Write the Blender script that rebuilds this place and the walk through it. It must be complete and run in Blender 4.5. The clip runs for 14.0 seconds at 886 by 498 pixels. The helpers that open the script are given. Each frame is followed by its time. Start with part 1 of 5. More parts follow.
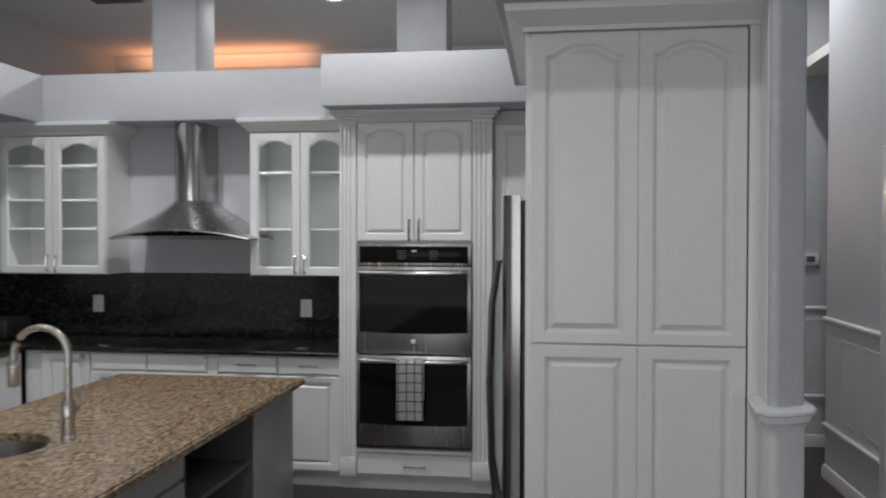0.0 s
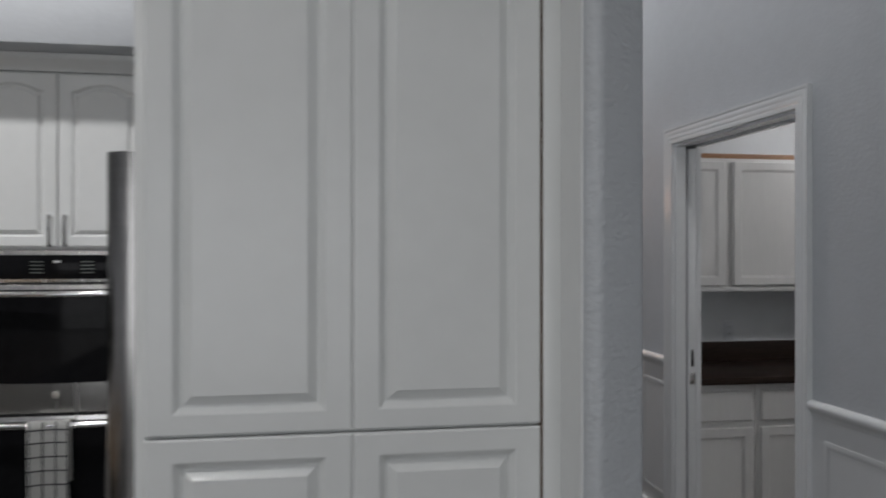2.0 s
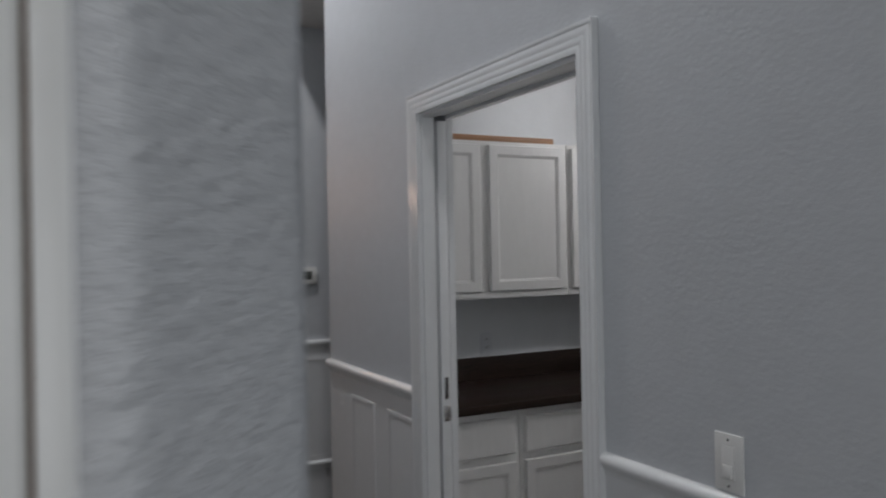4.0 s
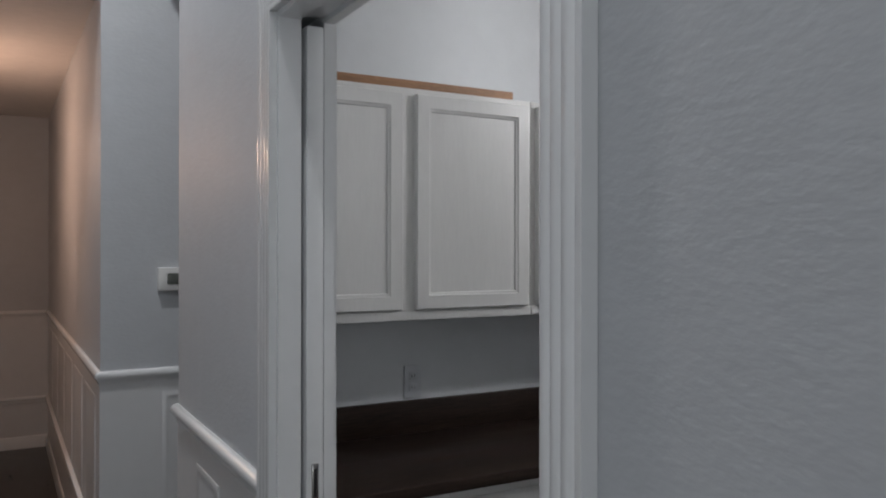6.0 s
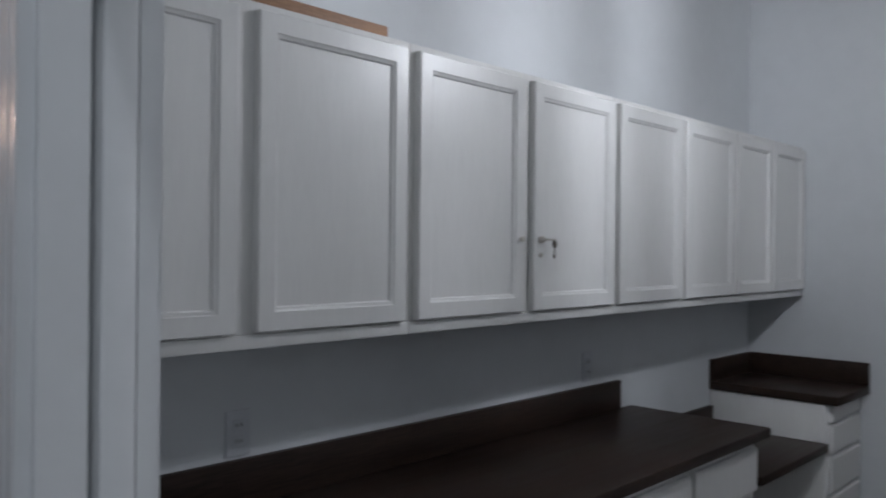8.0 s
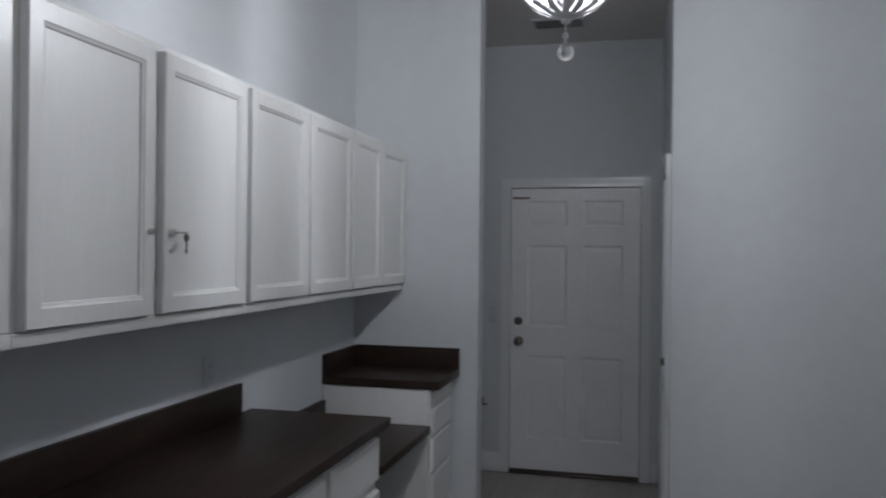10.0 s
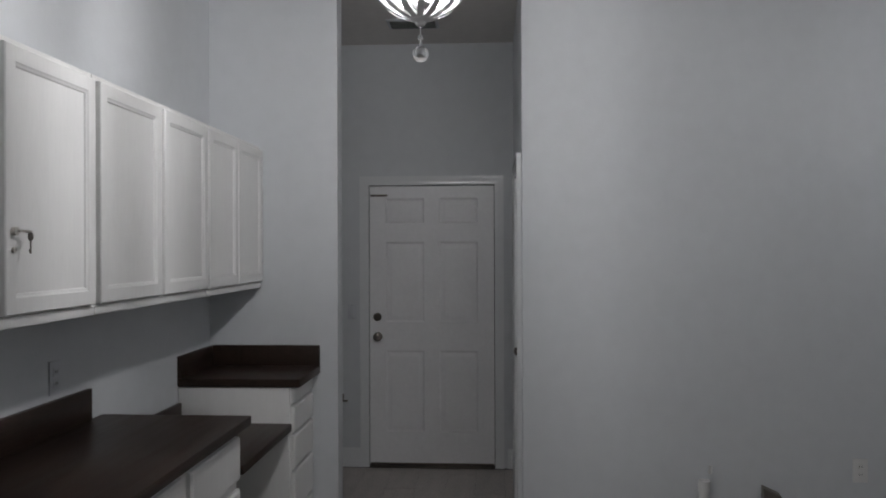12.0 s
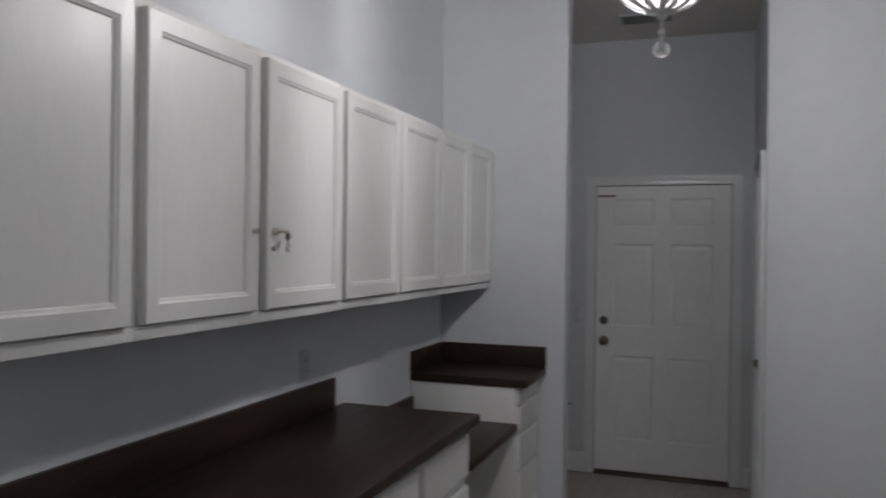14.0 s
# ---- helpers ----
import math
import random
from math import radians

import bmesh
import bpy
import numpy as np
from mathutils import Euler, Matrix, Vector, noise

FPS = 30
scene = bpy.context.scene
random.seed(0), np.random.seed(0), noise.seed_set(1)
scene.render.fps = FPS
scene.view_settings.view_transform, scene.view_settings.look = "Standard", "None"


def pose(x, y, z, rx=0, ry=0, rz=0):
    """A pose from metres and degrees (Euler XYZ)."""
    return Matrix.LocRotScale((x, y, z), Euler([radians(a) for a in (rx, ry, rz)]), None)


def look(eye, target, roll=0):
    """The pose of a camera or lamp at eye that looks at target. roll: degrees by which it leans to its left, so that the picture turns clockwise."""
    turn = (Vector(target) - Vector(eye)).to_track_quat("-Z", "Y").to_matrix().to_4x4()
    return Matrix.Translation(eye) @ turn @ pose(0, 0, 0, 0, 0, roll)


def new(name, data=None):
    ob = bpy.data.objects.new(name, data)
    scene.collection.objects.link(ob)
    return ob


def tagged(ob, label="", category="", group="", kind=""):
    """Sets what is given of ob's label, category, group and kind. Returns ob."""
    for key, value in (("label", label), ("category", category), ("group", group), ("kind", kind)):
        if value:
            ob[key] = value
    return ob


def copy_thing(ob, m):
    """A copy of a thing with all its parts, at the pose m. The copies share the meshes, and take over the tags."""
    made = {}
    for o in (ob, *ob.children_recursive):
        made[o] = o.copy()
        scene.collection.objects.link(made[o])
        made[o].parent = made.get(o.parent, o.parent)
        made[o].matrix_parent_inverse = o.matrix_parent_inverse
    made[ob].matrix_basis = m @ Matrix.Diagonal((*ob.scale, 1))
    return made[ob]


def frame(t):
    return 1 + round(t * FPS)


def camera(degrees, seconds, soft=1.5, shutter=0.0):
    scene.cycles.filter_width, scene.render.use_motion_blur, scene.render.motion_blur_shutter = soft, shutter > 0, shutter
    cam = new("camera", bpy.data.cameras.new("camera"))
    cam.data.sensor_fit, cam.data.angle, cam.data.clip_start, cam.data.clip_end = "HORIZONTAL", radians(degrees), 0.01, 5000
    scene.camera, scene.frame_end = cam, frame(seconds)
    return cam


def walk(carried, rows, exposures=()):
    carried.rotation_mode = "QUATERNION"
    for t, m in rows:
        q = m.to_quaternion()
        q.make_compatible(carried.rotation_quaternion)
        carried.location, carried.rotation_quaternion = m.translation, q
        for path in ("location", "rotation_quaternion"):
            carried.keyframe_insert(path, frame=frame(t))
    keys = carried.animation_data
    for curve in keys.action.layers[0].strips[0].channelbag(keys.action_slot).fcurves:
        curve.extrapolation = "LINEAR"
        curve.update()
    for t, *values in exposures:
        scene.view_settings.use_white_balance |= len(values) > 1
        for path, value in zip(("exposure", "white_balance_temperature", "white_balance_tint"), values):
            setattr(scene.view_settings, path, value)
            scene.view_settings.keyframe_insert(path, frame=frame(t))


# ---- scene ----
cam = camera(58.5, 14.0, soft=1.9, shutter=0.5)
PATH = [
    (0, (-1.902, -3.742, 1.671), (-2.171, -1.760, 1.640), 0.1),
    (0.5, (-1.909, -3.406, 1.655), (-2.070, -1.412, 1.637), 0.3),
    (1, (-1.883, -3.082, 1.664), (-1.889, -1.083, 1.645), 0.3),
    (1.5, (-1.781, -2.734, 1.648), (-1.624, -0.740, 1.636), 0.2),
    (2, (-1.686, -2.431, 1.634), (-1.349, -0.460, 1.634), -0.0),
    (2.5, (-1.583, -2.154, 1.644), (-1.074, -0.220, 1.632), 0.6),
    (3, (-1.471, -1.886, 1.641), (-0.792, -0.005, 1.615), 2.0),
    (3.5, (-1.352, -1.662, 1.634), (-0.531, 0.162, 1.624), 0.6),
    (4, (-1.242, -1.555, 1.627), (-0.327, 0.223, 1.631), -1.1),
    (4.2, (-1.165, -1.447, 1.633), (-0.200, 0.305, 1.632), -0.8),
    (6.3, (-0.447, -0.486, 1.622), (0.534, 1.257, 1.624), 0.1),
    (6.5, (-0.416, -0.414, 1.623), (0.569, 1.327, 1.628), 0.0),
    (7, (-0.362, -0.234, 1.619), (0.674, 1.477, 1.623), -0.0),
    (7.5, (-0.333, -0.007, 1.616), (0.885, 1.579, 1.618), 0.1),
    (8, (-0.279, 0.192, 1.615), (1.159, 1.581, 1.614), 0.6),
    (8.5, (-0.227, 0.315, 1.612), (1.4, 1.479, 1.61), 0.6),
    (9, (-0.203, 0.383, 1.605), (1.567, 1.313, 1.61), 0.3),
    (9.2, (-0.201, 0.401, 1.611), (1.616, 1.236, 1.614), 0.5),
    (11.3, (-0.285, 0.442, 1.592), (1.71, 0.576, 1.596), -0.4),
    (11.5, (-0.287, 0.44, 1.595), (1.71, 0.562, 1.597), -0.4),
    (12, (-0.286, 0.429, 1.595), (1.71, 0.554, 1.596), -0.2),
    (12.5, (-0.28, 0.423, 1.604), (1.713, 0.592, 1.6), -0.1),
    (13, (-0.274, 0.432, 1.606), (1.707, 0.701, 1.602), 0.0),
    (13.5, (-0.268, 0.445, 1.608), (1.684, 0.883, 1.606), 0.4),
    (14, (-0.26, 0.467, 1.606), (1.625, 1.136, 1.603), 0.7),
]
walk(cam, [(t, look(eye, target, roll)) for t, eye, target, roll in PATH],
     [(0, 0.06, 6550, 10), (1.5, 0.0, 6550, 10), (2.6, -0.1, 6550, 10), (4.2, 0.04, 6500, 10), (6.3, 0.2, 6400, 9), (7.2, 0.1, 6200, 9), (8.0, 0.02, 6000, 9), (9.2, 0.0, 5950, 9), (11.3, 0.15, 6450, 10), (12.8, 0.13, 6500, 10), (14.0, 0.07, 6550, 11)])


# ---- world and large lights ----
world = bpy.data.worlds.new("world")
scene.world = world
world.use_nodes = True
world.node_tree.nodes["Background"].inputs[0].default_value = (0.02, 0.022, 0.028, 1)
world.node_tree.nodes["Background"].inputs[1].default_value = 0.3

CEIL = 4.0
LAUNDRY_CEIL = 3.1
# x, y, watts: first is seen, next four follow soffit shadows, last three added as fill
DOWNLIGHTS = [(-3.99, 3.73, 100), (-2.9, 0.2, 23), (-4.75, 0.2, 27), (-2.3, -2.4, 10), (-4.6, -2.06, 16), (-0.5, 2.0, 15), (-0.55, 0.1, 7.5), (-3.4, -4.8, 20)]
BULB_POWER = 16.6
# x, y, share of the power: one over the counter, one added out of view to lighten the facing wall
PENDANTS = [(2.05, 0.64, 1.0), (2.75, -1.6, 0.06)]


def lamp(name, kind, x, y, z, power, color, size):
    data = bpy.data.lights.new(name, kind)
    data.energy, data.color = power, color
    if kind == "AREA":
        data.shape, data.size = "DISK", size
    else:
        data.shadow_soft_size = size
    ob = new(name, data)
    ob.location = (x, y, z)
    return ob


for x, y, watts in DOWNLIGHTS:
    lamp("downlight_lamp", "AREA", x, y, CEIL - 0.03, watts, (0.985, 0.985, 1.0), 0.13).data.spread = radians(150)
for px, py, share in PENDANTS:
    for k in range(3):
        a = radians(30 + 120 * k)
        lamp("bulb_lamp", "POINT", px + 0.042 * math.cos(a), py + 0.042 * math.sin(a), 2.455, BULB_POWER * share, (1.0, 0.985, 1.0), 0.022)
# broad fill lamp, in a window added unseen behind to soften the kitchen light
win = lamp("window_fill", "AREA", -3.0, -6.93, 1.5, 57, (0.94, 0.97, 1.0), 1.0)
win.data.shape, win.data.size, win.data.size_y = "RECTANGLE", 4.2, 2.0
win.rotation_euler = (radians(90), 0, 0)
# warm lamp far along the north hall, warm cove light of the room beyond the kitchen
lamp("hall_lamp", "POINT", -0.93, 4.4, 2.2, 11, (1.0, 0.62, 0.44), 0.04)
cove = lamp("cove_lamp", "AREA", -6.05, 5.75, 3.72, 5.5, (1.0, 0.42, 0.2), 0.2)
cove.data.shape, cove.data.size, cove.data.size_y = "RECTANGLE", 2.3, 0.08
cove.rotation_euler = (radians(180), 0, 0)


# ---- materials ----
def mat(name, base, rough=0.5, metal=0.0, vary=0.06, scale=6.0, bump=0.0, bscale=120.0, coat=0.0, stretch=(1, 1, 1), spec=0.5, detail=4.0, dark=None, dist=0.004):
    m = bpy.data.materials.new(name)
    m.use_nodes = True
    nt = m.node_tree
    n, l = nt.nodes, nt.links
    p = n["Principled BSDF"]
    p.inputs["Roughness"].default_value, p.inputs["Metallic"].default_value = rough, metal
    p.inputs["Specular IOR Level"].default_value = spec
    p.inputs["Coat Weight"].default_value = coat
    tc, mp = n.new("ShaderNodeTexCoord"), n.new("ShaderNodeMapping")
    mp.inputs["Scale"].default_value = stretch
    l.new(tc.outputs["Object"], mp.inputs["Vector"])
    t1, t2 = n.new("ShaderNodeTexNoise"), n.new("ShaderNodeTexNoise")
    t1.inputs["Scale"].default_value, t2.inputs["Scale"].default_value = scale, scale * 9
    t1.inputs["Detail"].default_value = t2.inputs["Detail"].default_value = detail
    add = n.new("ShaderNodeMath")
    add.operation = "ADD"
    half = n.new("ShaderNodeMath")
    half.operation = "MULTIPLY"
    half.inputs[1].default_value = 0.5
    ramp = n.new("ShaderNodeValToRGB")
    lo = dark or tuple(c * (1 - vary) for c in base)
    hi = tuple(min(1, c * (1 + vary)) for c in base)
    ramp.color_ramp.elements[0].position, ramp.color_ramp.elements[1].position = 0.35, 0.65
    ramp.color_ramp.elements[0].color, ramp.color_ramp.elements[1].color = (*lo, 1), (*hi, 1)
    for t in (t1, t2):
        l.new(mp.outputs["Vector"], t.inputs["Vector"])
    l.new(t1.outputs["Fac"], add.inputs[0])
    l.new(t2.outputs["Fac"], add.inputs[1])
    l.new(add.outputs[0], half.inputs[0])
    l.new(half.outputs[0], ramp.inputs["Fac"])
    l.new(ramp.outputs["Color"], p.inputs["Base Color"])
    rr = n.new("ShaderNodeMapRange")
    rr.inputs["To Min"].default_value, rr.inputs["To Max"].default_value = max(0.02, rough * 0.8), min(1, rough * 1.2)
    l.new(t1.outputs["Fac"], rr.inputs["Value"])
    l.new(rr.outputs["Result"], p.inputs["Roughness"])
    if bump:
        t3, b = n.new("ShaderNodeTexNoise"), n.new("ShaderNodeBump")
        t3.inputs["Scale"].default_value, t3.inputs["Detail"].default_value = bscale, 3
        b.inputs["Strength"].default_value, b.inputs["Distance"].default_value = bump, dist
        l.new(mp.outputs["Vector"], t3.inputs["Vector"])
        l.new(t3.outputs["Fac"], b.inputs["Height"])
        l.new(b.outputs["Normal"], p.inputs["Normal"])
    return m


def glow(name, color, strength):
    m = bpy.data.materials.new(name)
    m.use_nodes = True
    p = m.node_tree.nodes["Principled BSDF"]
    p.inputs["Base Color"].default_value = (*color, 1)
    p.inputs["Emission Color"].default_value = (*color, 1)
    p.inputs["Emission Strength"].default_value = strength
    return m


def glass_mat(name, rough=0.02, tint=(0.9, 0.93, 0.92)):
    m = bpy.data.materials.new(name)
    m.use_nodes = True
    p = m.node_tree.nodes["Principled BSDF"]
    p.inputs["Base Color"].default_value = (*tint, 1)
    p.inputs["Roughness"].default_value = rough
    p.inputs["Transmission Weight"].default_value = 1.0
    p.inputs["IOR"].default_value = 1.45
    return m


def granite(name, colors, scale, rough, coat, blend=0.62, squeeze=0.55):
    m = bpy.data.materials.new(name)
    m.use_nodes = True
    n, l = m.node_tree.nodes, m.node_tree.links
    p = n["Principled BSDF"]
    p.inputs["Roughness"].default_value, p.inputs["Coat Weight"].default_value = rough, coat
    tc, vo, no, mix = n.new("ShaderNodeTexCoord"), n.new("ShaderNodeTexVoronoi"), n.new("ShaderNodeTexNoise"), n.new("ShaderNodeMix")
    mp = n.new("ShaderNodeMapping")
    mp.inputs["Scale"].default_value = (1.0, squeeze, 1.0)
    mp.inputs["Rotation"].default_value = (0, 0, 0.9)
    l.new(tc.outputs["Object"], mp.inputs["Vector"])
    vo.inputs["Scale"].default_value = scale
    no.inputs["Scale"].default_value, no.inputs["Detail"].default_value, no.inputs["Roughness"].default_value = scale * 0.35, 8, 0.75
    l.new(mp.outputs["Vector"], vo.inputs["Vector"])
    l.new(mp.outputs["Vector"], no.inputs["Vector"])
    mix.inputs["Factor"].default_value = blend
    l.new(vo.outputs["Color"], mix.inputs["A"])
    l.new(no.outputs["Fac"], mix.inputs["B"])
    ramp = n.new("ShaderNodeValToRGB")
    el = ramp.color_ramp.elements
    while len(el) < len(colors):
        el.new(0.5)
    for k, c in enumerate(colors):
        el[k].position, el[k].color = 0.3 + 0.42 * k / (len(colors) - 1), (*c, 1)
    l.new(mix.outputs["Result"], ramp.inputs["Fac"])
    l.new(ramp.outputs["Color"], p.inputs["Base Color"])
    return m


def steel(name, base, rough, stretch):
    return mat(name, base, rough, 1.0, 0.08, 3.0, 0.02, 60.0, 0.0, stretch, dist=0.001)


WALL = mat("grey_blue_wall_paint", (0.52, 0.54, 0.565), 0.55, vary=0.03, scale=1.5, bump=0.17, bscale=48, dist=0.005, stretch=(1, 1, 1.7))
WALLK = mat("grey_blue_knockdown_plaster", (0.52, 0.54, 0.565), 0.5, vary=0.03, scale=1.5, bump=0.55, bscale=60, dist=0.0065, stretch=(1, 1, 1.5))
LWALL = mat("laundry_wall_paint", (0.61, 0.63, 0.65), 0.5, vary=0.03, scale=1.3, bump=0.12, bscale=50, dist=0.004)
CEILM = mat("ceiling_paint", (0.74, 0.715, 0.69), 0.8, vary=0.04, scale=2.0, bump=0.2, bscale=60)
WAINS = mat("wainscot_paint", (0.66, 0.67, 0.68), 0.35, vary=0.02, scale=2.0, bump=0.05, bscale=30)
CAB = mat("white_cabinet_lacquer", (0.74, 0.75, 0.745), 0.33, vary=0.02, scale=2.0, bump=0.03, bscale=160, coat=0.1, dist=0.001)
LCAB = mat("laundry_cabinet_paint", (0.68, 0.68, 0.67), 0.38, vary=0.03, scale=3.0, bump=0.05, bscale=18, stretch=(6, 6, 0.7), dist=0.0015)
TRIM = mat("white_gloss_trim_paint", (0.76, 0.775, 0.785), 0.22, vary=0.02, scale=3.0, bump=0.04, bscale=30, coat=0.2)
DOORP = mat("white_door_paint", (0.84, 0.84, 0.85), 0.35, vary=0.03, scale=4.0, bump=0.1, bscale=40)
# island colours carry its shade: greyer than the white cabinets, niche darker still
ISLE = mat("shaded_island_paint", (0.40, 0.385, 0.37), 0.36, vary=0.04, scale=3.0, bump=0.04, bscale=90, dist=0.001)
NICHE = mat("shaded_niche_paint", (0.13, 0.12, 0.115), 0.5, vary=0.1, scale=4.0, bump=0.05, bscale=60)
STEEL = steel("brushed_steel", (0.31, 0.30, 0.295), 0.2, (0.4, 0.4, 14))
STEELH = steel("brushed_steel_horizontal", (0.58, 0.57, 0.56), 0.26, (14, 14, 0.4))
NICKEL = steel("brushed_nickel", (0.55, 0.52, 0.48), 0.28, (2, 2, 2))
CHIMNEY = steel("polished_chimney_steel", (0.5, 0.49, 0.48), 0.13, (0.4, 0.4, 14))
SINKM = steel("dark_sink_steel", (0.3, 0.3, 0.29), 0.38, (3, 3, 3))
CHROME = steel("polished_handle_metal", (0.72, 0.72, 0.72), 0.14, (2, 2, 2))
BRASSD = steel("aged_bronze", (0.17, 0.15, 0.13), 0.35, (3, 3, 3))
BLACKG = mat("black_oven_glass", (0.008, 0.008, 0.009), 0.05, vary=0.2, scale=4, spec=0.07)
BLACKP = mat("black_plastic", (0.014, 0.014, 0.015), 0.4, vary=0.2, scale=8)
GREYP = mat("grey_display", (0.10, 0.11, 0.10), 0.3, vary=0.1, scale=20)
PLATE = mat("white_plastic_plate", (0.72, 0.72, 0.71), 0.35, vary=0.02, scale=10)
LPLATE = mat("grey_white_plastic_plate", (0.55, 0.57, 0.60), 0.4, vary=0.02, scale=10)
KFLOOR = mat("dark_kitchen_floor", (0.035, 0.03, 0.027), 0.3, vary=0.3, scale=3, stretch=(6, 1, 1))
LFLOOR = mat("grey_wood_look_tile", (0.36, 0.33, 0.31), 0.35, vary=0.2, scale=2.4, bump=0.08, bscale=20, stretch=(1, 5, 1))
GROUT = mat("grey_grout", (0.2, 0.19, 0.18), 0.8)
RAWWOOD = mat("raw_brown_wood", (0.32, 0.17, 0.09), 0.6, vary=0.25, scale=5, bump=0.1, bscale=40, stretch=(1, 8, 8))
GAPWOOD = mat("brown_unpainted_edge", (0.10, 0.06, 0.035), 0.7, vary=0.3, scale=6, stretch=(1, 1, 0.2))
DARKTOP = mat("dark_brown_laminate", (0.026, 0.016, 0.012), 0.42, spec=0.2, vary=0.5, scale=2.6, bump=0.05, bscale=30, stretch=(0.8, 9, 9), dark=(0.016, 0.011, 0.009))
BGRAN = granite("black_granite", [(0.004, 0.004, 0.004), (0.008, 0.009, 0.008), (0.02, 0.022, 0.018), (0.05, 0.045, 0.035)], 55, 0.09, 0.1)
GRAN = granite("brown_granite", [(0.04, 0.026, 0.016), (0.15, 0.095, 0.055), (0.25, 0.175, 0.105), (0.32, 0.235, 0.145), (0.44, 0.36, 0.26)], 115, 0.2, 0.05, 0.5, 0.8)
PANE = glass_mat("cabinet_pane", 0.03)
CRYSTAL = glass_mat("clear_crystal", 0.0, (0.97, 0.98, 0.98))
CLOTH = mat("white_towel_cloth", (0.72, 0.72, 0.70), 0.9, vary=0.05, scale=20, bump=0.4, bscale=260, dist=0.002)
CLOTHL = mat("dark_towel_stripe", (0.035, 0.035, 0.04), 0.9, vary=0.1, scale=30)
BULB = glow("bulb_glow", (0.95, 0.97, 1.0), 45)
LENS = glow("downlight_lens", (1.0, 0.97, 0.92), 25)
HLENS = glow("hall_lens", (1.0, 0.66, 0.42), 14)

# ---- building tools ----
BASE = {}
ORIGIN = [Vector((0, 0, 0))]  # offset of the group of things being built


def thing(name, at, label, category, group="", kind=""):
    ob = new(name)
    ob.empty_display_size = 0.1
    ob.location = Vector(at) + ORIGIN[0]
    BASE[ob.name] = Vector(at)
    return tagged(ob, label, category, group, kind)


def mesh_of(name, bm, material, smooth=35):
    bmesh.ops.recalc_face_normals(bm, faces=bm.faces)
    me = bpy.data.meshes.new(name)
    bm.to_mesh(me)
    bm.free()
    for m in (material if isinstance(material, (list, tuple)) else [material]):
        me.materials.append(m)
    if smooth:
        me.shade_smooth()
        me.set_sharp_from_angle(angle=radians(smooth))
    return me


def part(name, bm, material, parent, label="", smooth=35):
    base = BASE[parent.name]
    bmesh.ops.translate(bm, verts=bm.verts, vec=-base)
    ob = new(name, mesh_of(name, bm, material, smooth))
    ob.parent = parent
    BASE[ob.name] = base
    return tagged(ob, label) if label else ob


def single(name, bm, material, label, category, group="", kind="", smooth=35):
    ob = new(name, mesh_of(name, bm, material, smooth))
    ob.location = ORIGIN[0]
    BASE[ob.name] = Vector((0, 0, 0))
    return tagged(ob, label, category, group, kind)


def structure(name, bm, material, label, smooth=35):
    return single(name, bm, material, label, name.split("_")[0], kind="structure", smooth=smooth)


def bx(bm, x0, x1, y0, y1, z0, z1, bev=0.0, seg=2):
    vs = [bm.verts.new((x, y, z)) for z in (z0, z1) for y in (y0, y1) for x in (x0, x1)]
    quads = [(0, 2, 3, 1), (4, 5, 7, 6), (0, 1, 5, 4), (2, 6, 7, 3), (0, 4, 6, 2), (1, 3, 7, 5)]
    fs = [bm.faces.new([vs[i] for i in q]) for q in quads]
    if bev:
        es = list({e for f in fs for e in f.edges})
        bmesh.ops.bevel(bm, geom=es, offset=bev, segments=seg, affect="EDGES", profile=0.5)
    return bm


def box(x0, x1, y0, y1, z0, z1, bev=0.0, seg=2):
    return bx(bmesh.new(), x0, x1, y0, y1, z0, z1, bev, seg)


def sweep(bm, pts, prof, up, closed=False):
    """A profile (side, up) carried along a path that lies square to up, with mitred corners."""
    pts, up = [Vector(p) for p in pts], Vector(up)
    n = len(pts)
    rings = []
    for i, p in enumerate(pts):
        dirs = []
        if i > 0 or closed:
            dirs.append((p - pts[i - 1]).normalized())
        if i < n - 1 or closed:
            dirs.append((pts[(i + 1) % n] - p).normalized())
        sides = [d.cross(up).normalized() for d in dirs]
        side = sum(sides, Vector()) / len(sides)
        side = side / max(side.length_squared, 1e-6)
        rings.append([bm.verts.new(p + side * u + up * v) for u, v in prof])
    m = len(prof)
    for i in range(n if closed else n - 1):
        a, b = rings[i], rings[(i + 1) % n]
        for k in range(m):
            bm.faces.new((a[k], a[(k + 1) % m], b[(k + 1) % m], b[k]))
    if not closed:
        bm.faces.new(rings[0])
        bm.faces.new(list(reversed(rings[-1])))
    return bm


def tube(bm, pts, radius, seg=10):
    """A round bar along a path, with its ends closed."""
    pts = [Vector(p) for p in pts]
    rings = []
    for i, p in enumerate(pts):
        d = (pts[min(i + 1, len(pts) - 1)] - pts[max(i - 1, 0)]).normalized()
        ref = Vector((0, 0, 1)) if abs(d.z) < 0.9 else Vector((1, 0, 0))
        a = d.cross(ref).normalized()
        b = d.cross(a)
        r = radius[i] if isinstance(radius, (list, tuple)) else radius
        rings.append([bm.verts.new(p + (a * math.cos(2 * math.pi * k / seg) + b * math.sin(2 * math.pi * k / seg)) * r) for k in range(seg)])
    for a, b in zip(rings, rings[1:]):
        for k in range(seg):
            bm.faces.new((a[k], a[(k + 1) % seg], b[(k + 1) % seg], b[k]))
    bm.faces.new(rings[0])
    bm.faces.new(list(reversed(rings[-1])))
    return bm


